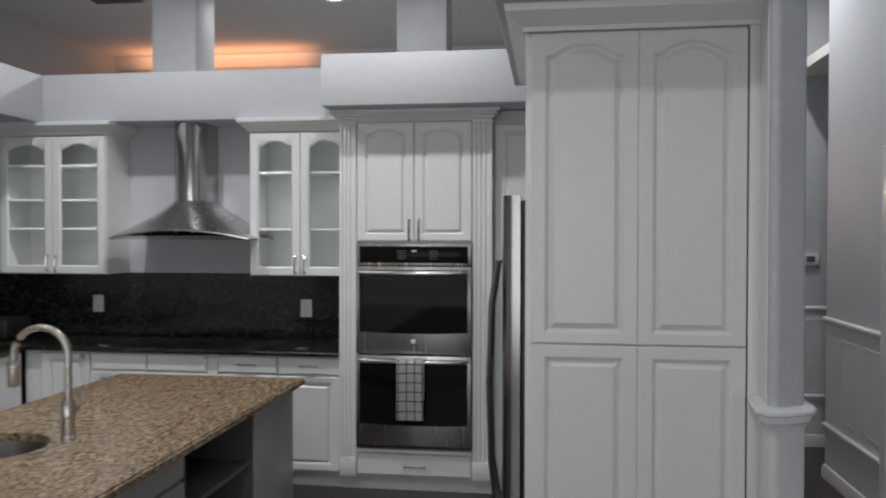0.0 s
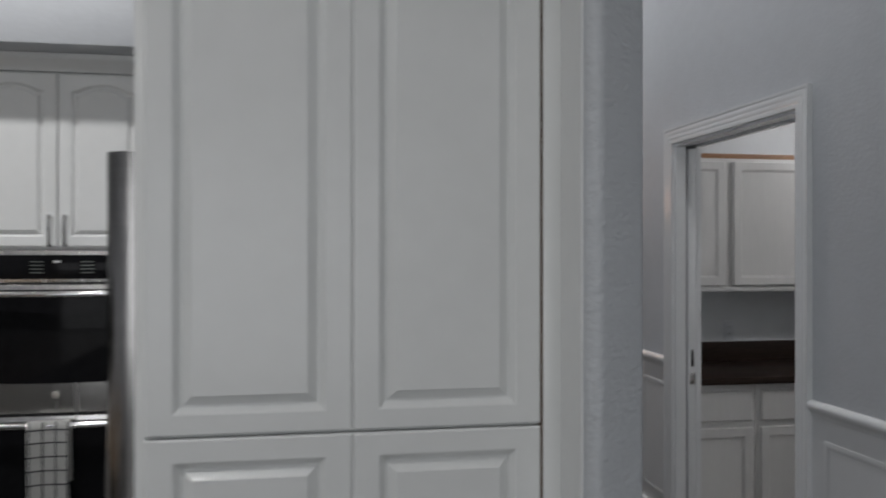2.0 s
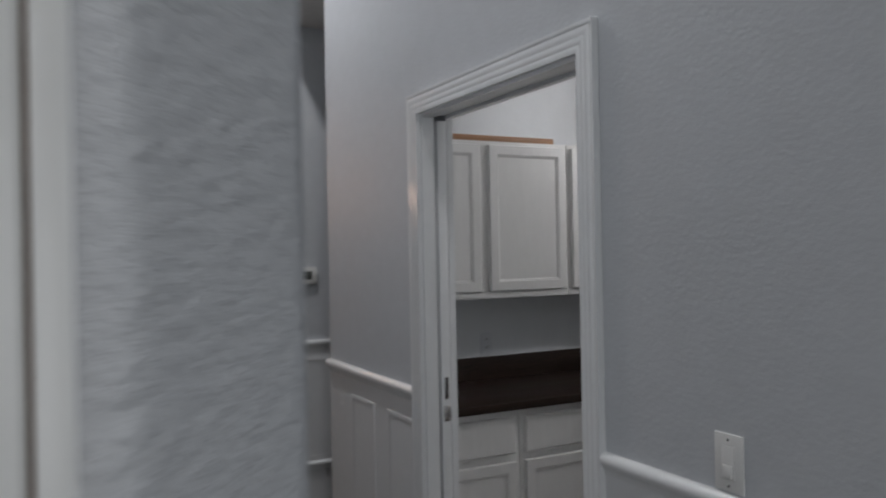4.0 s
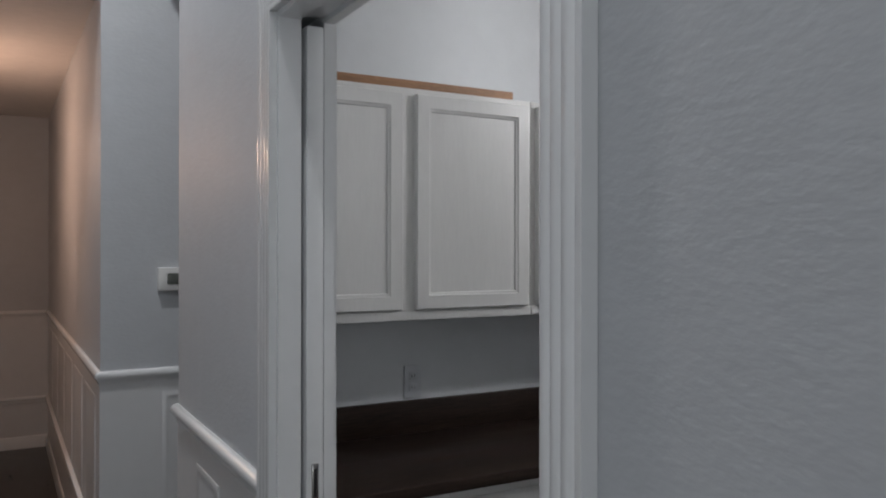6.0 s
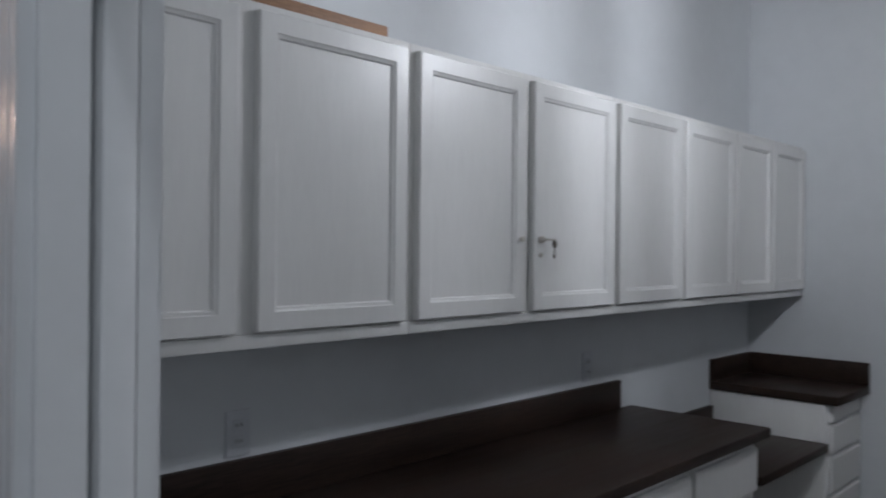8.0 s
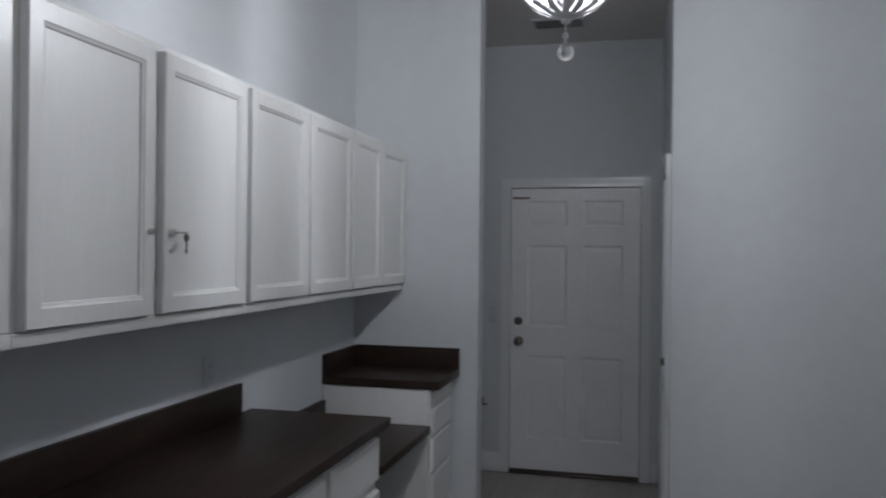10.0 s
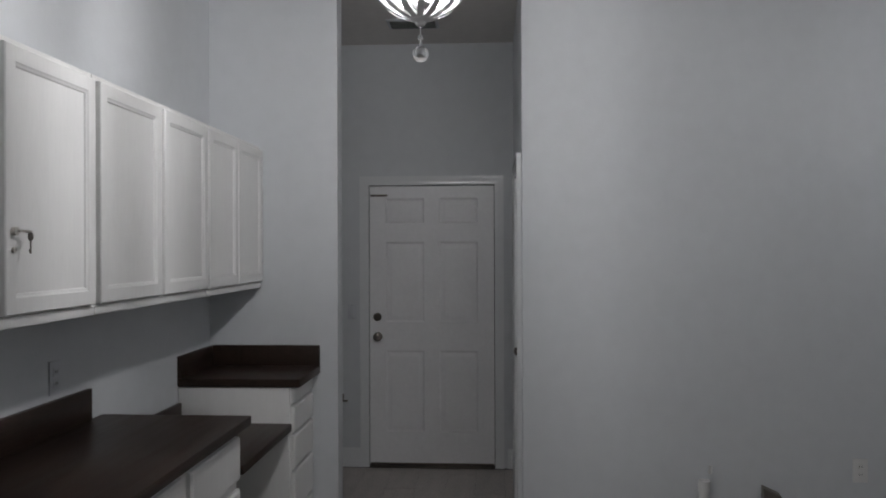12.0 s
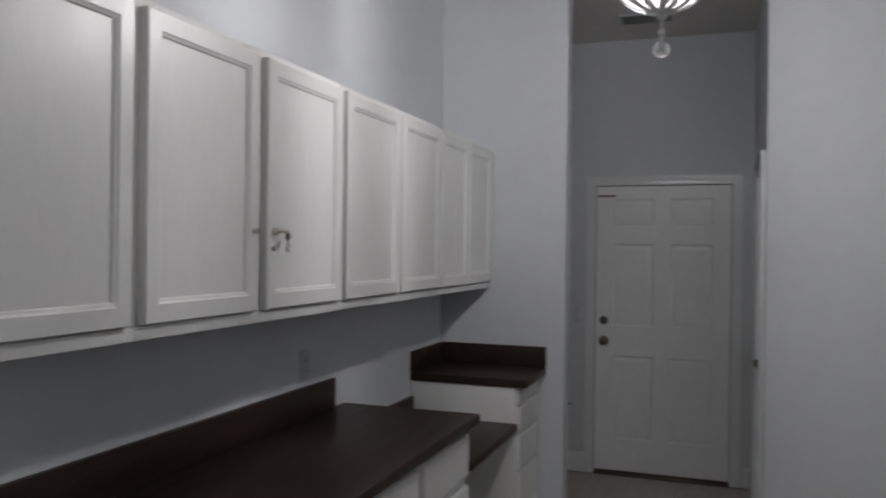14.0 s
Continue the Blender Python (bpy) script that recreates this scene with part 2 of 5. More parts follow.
def lathe(bm, centre, prof, axis="z", seg=24):
    """A turned shape; prof: (radius, along) from end to end."""
    c = Vector(centre)
    rings = []
    for r, h in prof:
        ring = []
        for k in range(seg):
            a = 2 * math.pi * k / seg
            u, v = r * math.cos(a), r * math.sin(a)
            off = {"z": (u, v, h), "y": (u, h, v), "x": (h, u, v)}[axis]
            ring.append(bm.verts.new(c + Vector(off)))
        rings.append(ring)
    for a, b in zip(rings, rings[1:]):
        for k in range(seg):
            bm.faces.new((a[k], a[(k + 1) % seg], b[(k + 1) % seg], b[k]))
    bm.faces.new(rings[0])
    bm.faces.new(list(reversed(rings[-1])))
    return bm


def south(y):
    return lambda u, d, z: (u, y + d, z)


def east(x):
    return lambda u, d, z: (x - d, u, z)


def west(x):
    return lambda u, d, z: (x + d, u, z)


ARCH_N = 15


def ring(bm, face, u0, u1, z0, z1, inset, depth, rise):
    """A closed loop of a door face, with an arched top."""
    a, b = u0 + inset, u1 - inset
    pts = [(a, z0 + inset), (b, z0 + inset)]
    for k in range(ARCH_N):
        s = 1 - k / (ARCH_N - 1)
        t = abs(2 * s - 1)
        drop = rise * (0.0 if t < 1e-9 else min(1.0, (t / 0.86) ** 2.2))
        pts.append((a + (b - a) * s, z1 - inset - drop))
    return [bm.verts.new(face(u, depth, z)) for u, z in pts]


def bridge(bm, rings):
    for a, b in zip(rings, rings[1:]):
        n = len(a)
        for k in range(n):
            bm.faces.new((a[k], a[(k + 1) % n], b[(k + 1) % n], b[k]))


def raised_door(face, u0, u1, z0, z1, th=0.02, fr=0.055, rise=0.0, k=1.0, top=0.010):
    """A raised-panel door leaf; depth 0 is the front."""
    bm = bmesh.new()
    R = [ring(bm, face, u0, u1, z0, z1, 0.0, th, 0), ring(bm, face, u0, u1, z0, z1, 0.0, 0.004, 0), ring(bm, face, u0, u1, z0, z1, 0.004, 0.0, 0)]
    for i, d in ((fr - 0.003, 0.0), (fr, 0.0015), (fr + 0.010 * k, 0.013), (fr + 0.013 * k, 0.0135), (fr + 0.029 * k, 0.0025), (fr + 0.031 * k, 0.0005)):
        R.append(ring(bm, face, u0, u1, z0 - 0.010, z1 + top, i, d, rise))
    bridge(bm, R)
    bm.faces.new(R[0])
    bm.faces.new(list(reversed(R[-1])))
    return bm


def shaker_door(face, u0, u1, z0, z1, th=0.02, fr=0.05):
    """A flat-panel door with a stepped edge inside its frame."""
    bm = bmesh.new()
    R = []
    for i, d in ((0, th), (0, 0.003), (0.003, 0), (fr - 0.012, 0), (fr - 0.008, 0.004), (fr - 0.003, 0.005), (fr, 0.010)):
        R.append(ring(bm, face, u0, u1, z0, z1, i, d, 0))
    bridge(bm, R)
    bm.faces.new(R[0])
    bm.faces.new(list(reversed(R[-1])))
    return bm


def slab(face, u0, u1, z0, z1, th=0.02, edge=0.006):
    """A drawer front with a bevelled edge."""
    bm = bmesh.new()
    R = [ring(bm, face, u0, u1, z0, z1, i, d, 0) for i, d in ((0, th), (0, edge * 0.8), (edge, 0))]
    bridge(bm, R)
    bm.faces.new(R[0])
    bm.faces.new(list(reversed(R[-1])))
    return bm


def glazed_frame(face, u0, u1, z0, z1, th=0.02, fr=0.055, rise=0.03):
    bm = bmesh.new()
    R = [ring(bm, face, u0, u1, z0, z1, i, d, r) for i, d, r in ((fr, th, rise), (0, th, 0), (0, 0.004, 0), (0.004, 0, 0), (fr - 0.01, 0, rise), (fr, 0.008, rise), (fr, th, rise))]
    bridge(bm, R)
    return bm


def bar_handle(parent, face, u, z, length, upright=True, out=0.028, r=0.0055, material=None):
    bm = bmesh.new()
    h = length / 2
    pts = [(-h, 0.0), (-h, out * 0.7), (-h * 0.8, out), (0, out * 1.12), (h * 0.8, out), (h, out * 0.7), (h, 0.0)]
    P = [face(u, -o, z + s) if upright else face(u + s, -o, z) for s, o in pts]
    tube(bm, P, [r * 1.5, r * 1.3, r, r * 1.1, r, r * 1.3, r * 1.5], 8)
    return part("handle", bm, material or CHROME, parent, "polished metal bar handle")

# offsets of the kitchen's back run, island and refrigerator from the plan they are drawn in
KITCHEN, FRIDGE, HOUSE = Vector((-0.002, 0.085, 0)), Vector((0.044, -0.206, 0)), Vector((0, 0, 0))

# ---- floors ----
structure("floor_kitchen", box(-7.5, 0.06, -7.0, 7.0, -0.1, 0.0), KFLOOR, "dark brown polished kitchen and hall floor")
structure("floor_side_hall", box(0.06, 3.2, 2.05, 3.1, -0.1, 0.0), KFLOOR, "dark brown floor of the side hall")
laundry_floor = structure("floor_laundry", box(0.06, 5.62, -2.2, 2.05, -0.1, -0.004), GROUT, "grey wood-look plank floor of the laundry room")

# ---- walls ----
OY0, OY1, OZ = 0.074, 1.022, 2.122


def slabs(rows):
    bm = bmesh.new()
    for r in rows:
        bx(bm, *r)
    return bm


structure("wall_doorway_south", slabs([(0.0, 0.112, -7.0, OY0, 0, CEIL)]), WALL, "grey-blue textured wall beside the pocket doorway")
structure("wall_doorway_header", slabs([(0.0, 0.112, OY0, OY1, OZ + 0.02, CEIL)]), WALL, "grey-blue wall above the pocket doorway")
structure("wall_doorway_north", slabs([(0.0, 0.05, OY1, 2.0, 0, CEIL), (0.102, 0.112, OY1, 2.0, 0, CEIL), (0.0, 0.13, 2.0, 2.05, 0, CEIL), (0.05, 0.102, OY1, 2.0, 2.13, CEIL)]), WALL, "grey-blue hollow wall that takes the pocket door")
structure("wall_hall_back", slabs([(-0.145, 3.2, 2.9, 3.05, 0, CEIL), (-1.09, -0.145, 2.9, 3.05, 2.677, CEIL)]), WALL, "grey-blue back wall of the hall with an opening")
structure("wall_hall_north_side", slabs([(-0.145, 0.0, 3.05, 6.7, 0, 2.72)]), WALL, "hall side wall under warm light")
structure("wall_hall_end", slabs([(-1.1, 0.2, 6.7, 6.85, 0, 2.72)]), WALL, "end wall of the warm lit hall")
structure("wall_side_hall_end", slabs([(3.0, 3.15, 2.05, 2.9, 0, CEIL)]), WALL, "end wall of the side hall")


def footprint(pts, z0, z1):
    bm = bmesh.new()
    lo, hi = [bm.verts.new((x, y, z0)) for x, y in pts], [bm.verts.new((x, y, z1)) for x, y in pts]
    bridge(bm, [lo, hi])
    bm.faces.new(lo)
    bm.faces.new(hi)
    return bm


def wall_end(off):
    """The splayed wall end beside the pantry, its two corners rounded."""
    pts = [(-1.165 - off, 1.85), (-1.165 - off, -0.955), (-1.207 - off, -0.955)]
    for cx, cy, a0, a1 in ((-1.205, -1.157, 187, 297), (-1.129, -1.118, 297, 360)):
        for k in range(9):
            a = radians(a0 + (a1 - a0) * k / 8)
            pts.append((cx + (0.022 + off) * math.cos(a), cy + (0.022 + off) * math.sin(a)))
    return pts + [(-1.085 + off, 6.7), (-1.165 - off, 6.7)]


structure("wall_kitchen_end", footprint(wall_end(0.0), 0, CEIL), WALLK, "grey-blue textured wall end with rounded corners beside the pantry", smooth=60)
structure("wainscot_wall_end", footprint(wall_end(0.003)[2:-1] + [(-1.1, 6.69)], 0, 1.13), WAINS, "white painted dado round the wall end", smooth=60)
ORIGIN[0] = KITCHEN
structure("wall_kitchen_back", slabs([(-6.3, -1.125, 1.85, 2.0, 0, 2.5)]), WALL, "grey-blue kitchen back wall")
ORIGIN[0] = HOUSE
structure("wall_kitchen_west", slabs([(-6.3, -6.15, -7.0, 1.85, 0, CEIL)]), WALL, "grey-blue kitchen side wall")
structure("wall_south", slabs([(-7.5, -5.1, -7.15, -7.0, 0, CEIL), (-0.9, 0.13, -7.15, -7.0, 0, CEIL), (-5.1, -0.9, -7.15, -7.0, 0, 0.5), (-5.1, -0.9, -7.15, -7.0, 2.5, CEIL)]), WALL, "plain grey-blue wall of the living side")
structure("wall_far_room", slabs([(-7.5, -1.125, 6.0, 6.15, 0, CEIL)]), WALL, "far wall of the room beyond the kitchen")
structure("wall_far_west", slabs([(-7.65, -7.5, -7.0, 6.15, 0, CEIL)]), WALL, "side wall of the room beyond the kitchen")
# laundry room
structure("wall_laundry_north", slabs([(0.112, 3.836, 1.93, 1.999, 0, LAUNDRY_CEIL), (0.13, 3.836, 1.999, 2.05, 0, LAUNDRY_CEIL)]), LWALL, "grey laundry wall behind the wall cabinets")
structure("wall_laundry_east", slabs([(3.836, 3.96, 1.243, 2.05, 0, LAUNDRY_CEIL)]), LWALL, "grey laundry wall beside the passage")
structure("wall_laundry_facing", slabs([(3.836, 3.93, -2.05, 0.275, 0, LAUNDRY_CEIL)]), LWALL, "plain grey laundry wall with soft lamp shadows")
structure("wall_laundry_south", slabs([(0.112, 3.836, -2.05, -1.93, 0, LAUNDRY_CEIL)]), LWALL, "grey laundry wall opposite the cabinets")
structure("wall_laundry_west", slabs([(0.112, 0.124, -1.93, -0.02, 0, LAUNDRY_CEIL), (0.112, 0.124, 1.1, 1.93, 0, LAUNDRY_CEIL), (0.112, 0.124, -0.02, 1.1, 2.21, LAUNDRY_CEIL)]), LWALL, "grey laundry side of the doorway wall")
structure("wall_passage_end", slabs([(5.487, 5.62, 0.1, 0.36, 0, LAUNDRY_CEIL), (5.487, 5.62, 1.36, 2.3, 0, LAUNDRY_CEIL), (5.487, 5.62, 0.36, 1.36, 2.075, LAUNDRY_CEIL)]), LWALL, "grey passage wall around the back door")
structure("wall_passage_north", slabs([(3.96, 5.487, 2.05, 2.17, 0, LAUNDRY_CEIL)]), LWALL, "grey passage side wall")
structure("wall_passage_south", slabs([(3.93, 4.02, 0.15, 0.275, 0, LAUNDRY_CEIL), (4.8, 5.487, 0.15, 0.275, 0, LAUNDRY_CEIL), (4.02, 4.8, 0.15, 0.275, 2.05, LAUNDRY_CEIL)]), LWALL, "grey passage side wall with a doorway")

# ---- ceilings ----
structure("ceiling_main", box(-7.6, 0.13, -7.1, 6.15, CEIL, CEIL + 0.1), CEILM, "high warm-white painted ceiling")
structure("ceiling_side_hall", box(0.0, 3.15, 2.05, 2.9, 2.944, 3.02), CEILM, "low ceiling of the side hall")
structure("ceiling_hall", box(-1.09, -0.145, 3.05, 6.7, 2.705, 2.8), CEILM, "hall ceiling under warm light")
structure("ceiling_laundry", box(0.112, 5.62, -2.05, 2.2, LAUNDRY_CEIL, LAUNDRY_CEIL + 0.1), CEILM, "laundry room ceiling")

# ---- soffits and columns of the kitchen ----
ORIGIN[0] = KITCHEN
structure("soffit_back", box(-5.57, -3.345, 1.5, 1.99, 2.495, 2.84, 0.006), WALL, "pale grey-blue soffit above the glass cabinets")
ORIGIN[0] = HOUSE
structure("soffit_side", box(-6.15, -5.572, -3.0, 1.99, 2.495, 2.84, 0.006), WALL, "pale grey-blue soffit along the side wall")
ORIGIN[0] = KITCHEN
structure("soffit_oven", box(-3.34, -1.127, 1.03, 1.99, 2.495, 2.82, 0.006), WALL, "pale grey-blue soffit above the oven cabinet")
ORIGIN[0] = HOUSE
structure("soffit_pantry", box(-2.09, -1.166, -1.21, 0.42, 2.46, 2.83, 0.006), WALL, "grey-blue soffit above the pantry")
ORIGIN[0] = KITCHEN
for x0, x1 in ((-4.854, -4.51), (-2.994, -2.637)):
    structure("column_soffit", box(x0, x1, 1.76, 2.09, 2.845, CEIL, 0.004), WALL, "square grey-blue column on the soffit")
ORIGIN[0] = HOUSE
bm = bmesh.new()
sweep(bm, [(-7.5, 6.0, CEIL - 0.16), (-1.13, 6.0, CEIL - 0.16)], [(0, 0), (0.015, 0), (0.03, 0.03), (0.09, 0.09), (0.12, 0.13), (0.12, 0.16), (0, 0.16)], (0, 0, 1))
structure("trim_crown_far", bm, TRIM, "white crown moulding of the room beyond")
structure("trim_cove_ledge", box(-7.2, -4.9, 5.62, 6.0, 3.62, 3.68, 0.005), TRIM, "white ledge that hides a warm cove light")

# ---- hall trim: rails, tall skirting, wainscot frames ----
RAIL = [(0, -0.032), (0.008, -0.032), (0.014, -0.018), (0.022, -0.012), (0.034, 0.0), (0.034, 0.010), (0.026, 0.018), (0.012, 0.024), (0, 0.024)]
RAIL = [(a * 0.62, b) for a, b in RAIL]
CAP = [(0, -0.03), (0.016, -0.03), (0.018, -0.008), (0.026, 0.0), (0.024, 0.012), (0, 0.02)]
RZ = 1.1


def rail(name, pts, prof, z, label):
    bm = bmesh.new()
    sweep(bm, [(x, y, z) for x, y in pts], prof, (0, 0, 1))
    return structure(name, bm, TRIM, label)


CAS_W = 0.074
rail("rail_doorway_north", [(0.13, 2.05), (0.0, 2.05), (0.0, OY1 + CAS_W)], RAIL, RZ, "white chair rail on the doorway wall")
rail("rail_doorway_south", [(0.0, OY0 - CAS_W), (0.0, -6.9)], RAIL, RZ, "white chair rail on the doorway wall")
rail("rail_hall_back", [(-0.145, 6.7), (-0.145, 2.9), (3.0, 2.9)], RAIL, RZ, "white chair rail round the hall corner")
rail("rail_hall_end", [(-1.085, 6.7), (-0.145, 6.7)], RAIL, RZ, "white chair rail on the hall end wall")
rail("baseboard_cap_north", [(0.13, 2.05), (0.0, 2.05), (0.0, OY1 + CAS_W)], CAP, 0.37, "white cap on tall skirting")
rail("baseboard_cap_south", [(0.0, OY0 - CAS_W), (0.0, -6.9)], CAP, 0.37, "white cap on tall skirting")
rail("baseboard_cap_back", [(-0.145, 6.7), (-0.145, 2.9), (3.0, 2.9)], CAP, 0.40, "white cap on tall skirting")
rail("baseboard_cap_end", [(-1.085, 6.7), (-0.145, 6.7)], CAP, 0.40, "white cap on tall skirting")
SHOE = [(0, 0), (0.02, 0), (0.02, 0.06), (0.012, 0.09), (0, 0.1)]
rail("baseboard_north", [(0.13, 2.05), (0.0, 2.05), (0.0, OY1 + CAS_W)], SHOE, 0.0, "white skirting board")
rail("baseboard_south", [(0.0, OY0 - CAS_W), (0.0, -6.9)], SHOE, 0.0, "white skirting board")
rail("baseboard_back", [(-0.145, 6.7), (-0.145, 2.9), (3.0, 2.9)], SHOE, 0.0, "white skirting board")
rail("baseboard_end", [(-1.085, 6.7), (-0.145, 6.7)], SHOE, 0.0, "white skirting board")
# painted dado skins, 3 mm proud of the wall
structure("wainscot_doorway", slabs([(-0.003, 0.0, OY1 + CAS_W, 2.05, 0.0, RZ - 0.02), (-0.003, 0.0, -6.9, OY0 - CAS_W, 0.0, RZ - 0.02)]), WAINS, "white painted dado below the chair rail")
structure("wainscot_back", slabs([(-0.145, 3.0, 2.897, 2.9, 0.0, RZ - 0.02), (-0.148, -0.145, 2.897, 6.7, 0.0, RZ - 0.02), (-1.085, -0.148, 6.697, 6.7, 0.0, RZ - 0.02)]), WAINS, "white painted dado below the chair rail")
FRAME = [(0, 0), (0, 0.003), (0.008, 0.005), (0.018, 0.002), (0.024, 0.0)]


def dado_frames(name, face, up, cells, z0=0.45, z1=1.0):
    for u0, u1 in cells:
        bm = bmesh.new()
        loop = [face(u0, 0, z0), face(u1, 0, z0), face(u1, 0, z1), face(u0, 0, z1)]
        sweep(bm, loop, FRAME, up, closed=True)
        structure(name, bm, WAINS, "thin white moulding frame on the dado")


dado_frames("trim_frame_doorway", west(-0.003), (-1, 0, 0), [(1.10, 1.36), (1.50, 1.76)])
dado_frames("trim_frame_doorway", west(-0.003), (-1, 0, 0), [(-0.55 - 0.62 * k, -0.07 - 0.62 * k) for k in range(6)])
dado_frames("trim_frame_back", south(2.897), (0, -1, 0), [(0.12 + 0.6 * k, 0.6 + 0.6 * k) for k in range(4)])
dado_frames("trim_frame_side", west(-0.148), (-1, 0, 0), [(3.05 + 0.6 * k, 3.5 + 0.6 * k) for k in range(6)])
# cap that runs round the wall end
bm = bmesh.new()
CAPR = [(a * 0.82, b * 0.75 - 0.025) for a, b in [(0, -0.045), (0.012, -0.045), (0.018, -0.025), (0.03, -0.015), (0.034, 0.012), (0.046, 0.02), (0.046, 0.032), (0.036, 0.044), (0.012, 0.05), (0, 0.05)]]
sweep(bm, [(x, y, RZ + 0.032) for x, y in ((-1.209, -0.99), (-1.227, -1.16), (-1.217, -1.176), (-1.195, -1.177), (-1.119, -1.138), (-1.107, -1.118), (-1.092, 2.88))], CAPR, (0, 0, 1))
structure("trim_wall_end_cap", bm, TRIM, "white moulded chair rail wrapped round the wall end")

# ---- pocket doorway ----
CASING = [(0, 0), (0, 0.012), (0.006, 0.016), (0.016, 0.016), (0.02, 0.012), (0.026, 0.018), (0.036, 0.02), (0.042, 0.015), (0.05, 0.021), (0.062, 0.023), (0.068, 0.017), (0.074, 0.024), (0.083, 0.024), (0.083, 0)]
CASING = [(a * 0.89, 0.018 + (b - 0.018) * 0.38 if b else 0.0) for a, b in CASING]
bm = bmesh.new()
sweep(bm, [(0, OY0, 0), (0, OY0, OZ), (0, OY1, OZ), (0, OY1, 0)], CASING, (-1, 0, 0))
structure("trim_casing_hall", bm, TRIM, "white fluted casing of the pocket doorway")
bm = bmesh.new()
sweep(bm, [(0.124, OY1 + 0.012, 0), (0.124, OY1 + 0.012, OZ + 0.012), (0.124, OY0 - 0.012, OZ + 0.012), (0.124, OY0 - 0.012, 0)], CASING, (1, 0, 0))
structure("trim_casing_laundry", bm, TRIM, "white fluted casing inside the laundry")
structure("trim_jamb", slabs([(0.0, 0.05, OY1 - 0.012, OY1, 0, OZ), (0.1015, 0.124, OY1 - 0.012, OY1, 0, OZ), (0.0, 0.124, OY0, OY0 + 0.012, 0, OZ), (0.0, 0.048, OY0 + 0.012, OY1 - 0.012, OZ - 0.012, OZ), (0.1015, 0.124, OY0 + 0.012, OY1 - 0.012, OZ - 0.012, OZ), (0.0, 0.124, OY0, OY1, OZ, OZ + 0.02)]), TRIM, "white jamb boards of the pocket doorway")
pd = thing("pocket_door", (0.068, 1.45, 0.01), "white pocket door slid back into the wall", "door")
part("leaf", box(0.0625, 0.1, OY1 - 0.013, 1.96, 0.012, 2.1, 0.002), TRIM, pd)
lt = part("edge_pull", box(0.074, 0.089, OY1 - 0.016, OY1 - 0.01, 1.085, 1.165, 0.002), STEEL, pd, "steel pull plate with a dark slot")
part("slot", box(0.078, 0.085, OY1 - 0.0175, OY1 - 0.012, 1.095, 1.155, 0.001), BLACKP, lt)
part("latch", box(0.068, 0.094, OY1 - 0.02, OY1 - 0.01, 1.005, 1.06, 0.002), STEELH, pd, "steel latch block on the door edge")

# ---- laundry trim ----
rail("baseboard_passage", [(4.86, 0.275), (5.487, 0.275)][::-1], [(0, 0), (0.014, 0), (0.014, 0.11), (0.006, 0.13), (0, 0.13)], 0.0, "white skirting board")
rail("baseboard_passage_end", [(5.487, 2.05), (5.487, 1.395)], [(0, 0), (0.014, 0), (0.014, 0.12), (0.006, 0.14), (0, 0.14)], 0.0, "white skirting board")
rail("baseboard_passage_end", [(5.487, 0.325), (5.487, 0.275)], [(0, 0), (0.014, 0), (0.014, 0.12), (0.006, 0.14), (0, 0.14)], 0.0, "white skirting board")
rail("baseboard_facing", [(3.93, 0.275), (3.836, 0.275), (3.836, -1.93)], [(0, 0), (0.014, 0), (0.014, 0.11), (0.006, 0.13), (0, 0.13)], 0.0, "white skirting board")
rail("baseboard_east", [(3.836, 1.37), (3.836, 1.243), (3.96, 1.243)], [(0, 0), (0.014, 0), (0.014, 0.11), (0.006, 0.13), (0, 0.13)], 0.0, "white skirting board")
SMALL = [(0, 0), (0, 0.012), (0.012, 0.016), (0.03, 0.012), (0.045, 0.018), (0.06, 0.018), (0.06, 0)]
bm = bmesh.new()
sweep(bm, [(4.02, 0.275, 0), (4.02, 0.275, 2.05), (4.8, 0.275, 2.05), (4.8, 0.275, 0)], [(a, b * 1.4) for a, b in SMALL], (0, 1, 0))
structure("trim_casing_passage", bm, TRIM, "white casing of the closet doorway")
cd = thing("closet_door", (4.41, 0.22, 0.0), "plain white closed closet door", "door")
part("leaf", box(4.025, 4.795, 0.2, 0.235, 0.01, 2.045, 0.002), DOORP, cd)
bm = bmesh.new()
lathe(bm, (4.72, 0.235, 0.95), [(0.0, 0.0), (0.026, 0.0), (0.026, 0.006), (0.01, 0.01), (0.01, 0.03), (0.024, 0.036), (0.026, 0.05), (0.016, 0.06), (0.0, 0.061)], "y", 16)
part("knob", bm, BRASSD, cd, "dark bronze knob")
bm = bmesh.new()
DY0, DY1, DZ = 0.418, 1.332, 2.066
sweep(bm, [(5.487, DY0 - 0.004, 0), (5.487, DY0 - 0.004, DZ), (5.487, DY1 + 0.004, DZ), (5.487, DY1 + 0.004, 0)], [(a * 1.1, b) for a, b in SMALL], (-1, 0, 0))
structure("trim_casing_back_door", bm, TRIM, "white casing of the back door")
structure("trim_jamb_back_door", slabs([(5.487, 5.6, 0.36, DY0 - 0.004, 0, 2.075), (5.487, 5.6, DY1 + 0.004, 1.36, 0, 2.075), (5.487, 5.6, DY0 - 0.004, DY1 + 0.004, DZ, 2.075)]), TRIM, "white jamb of the back door")


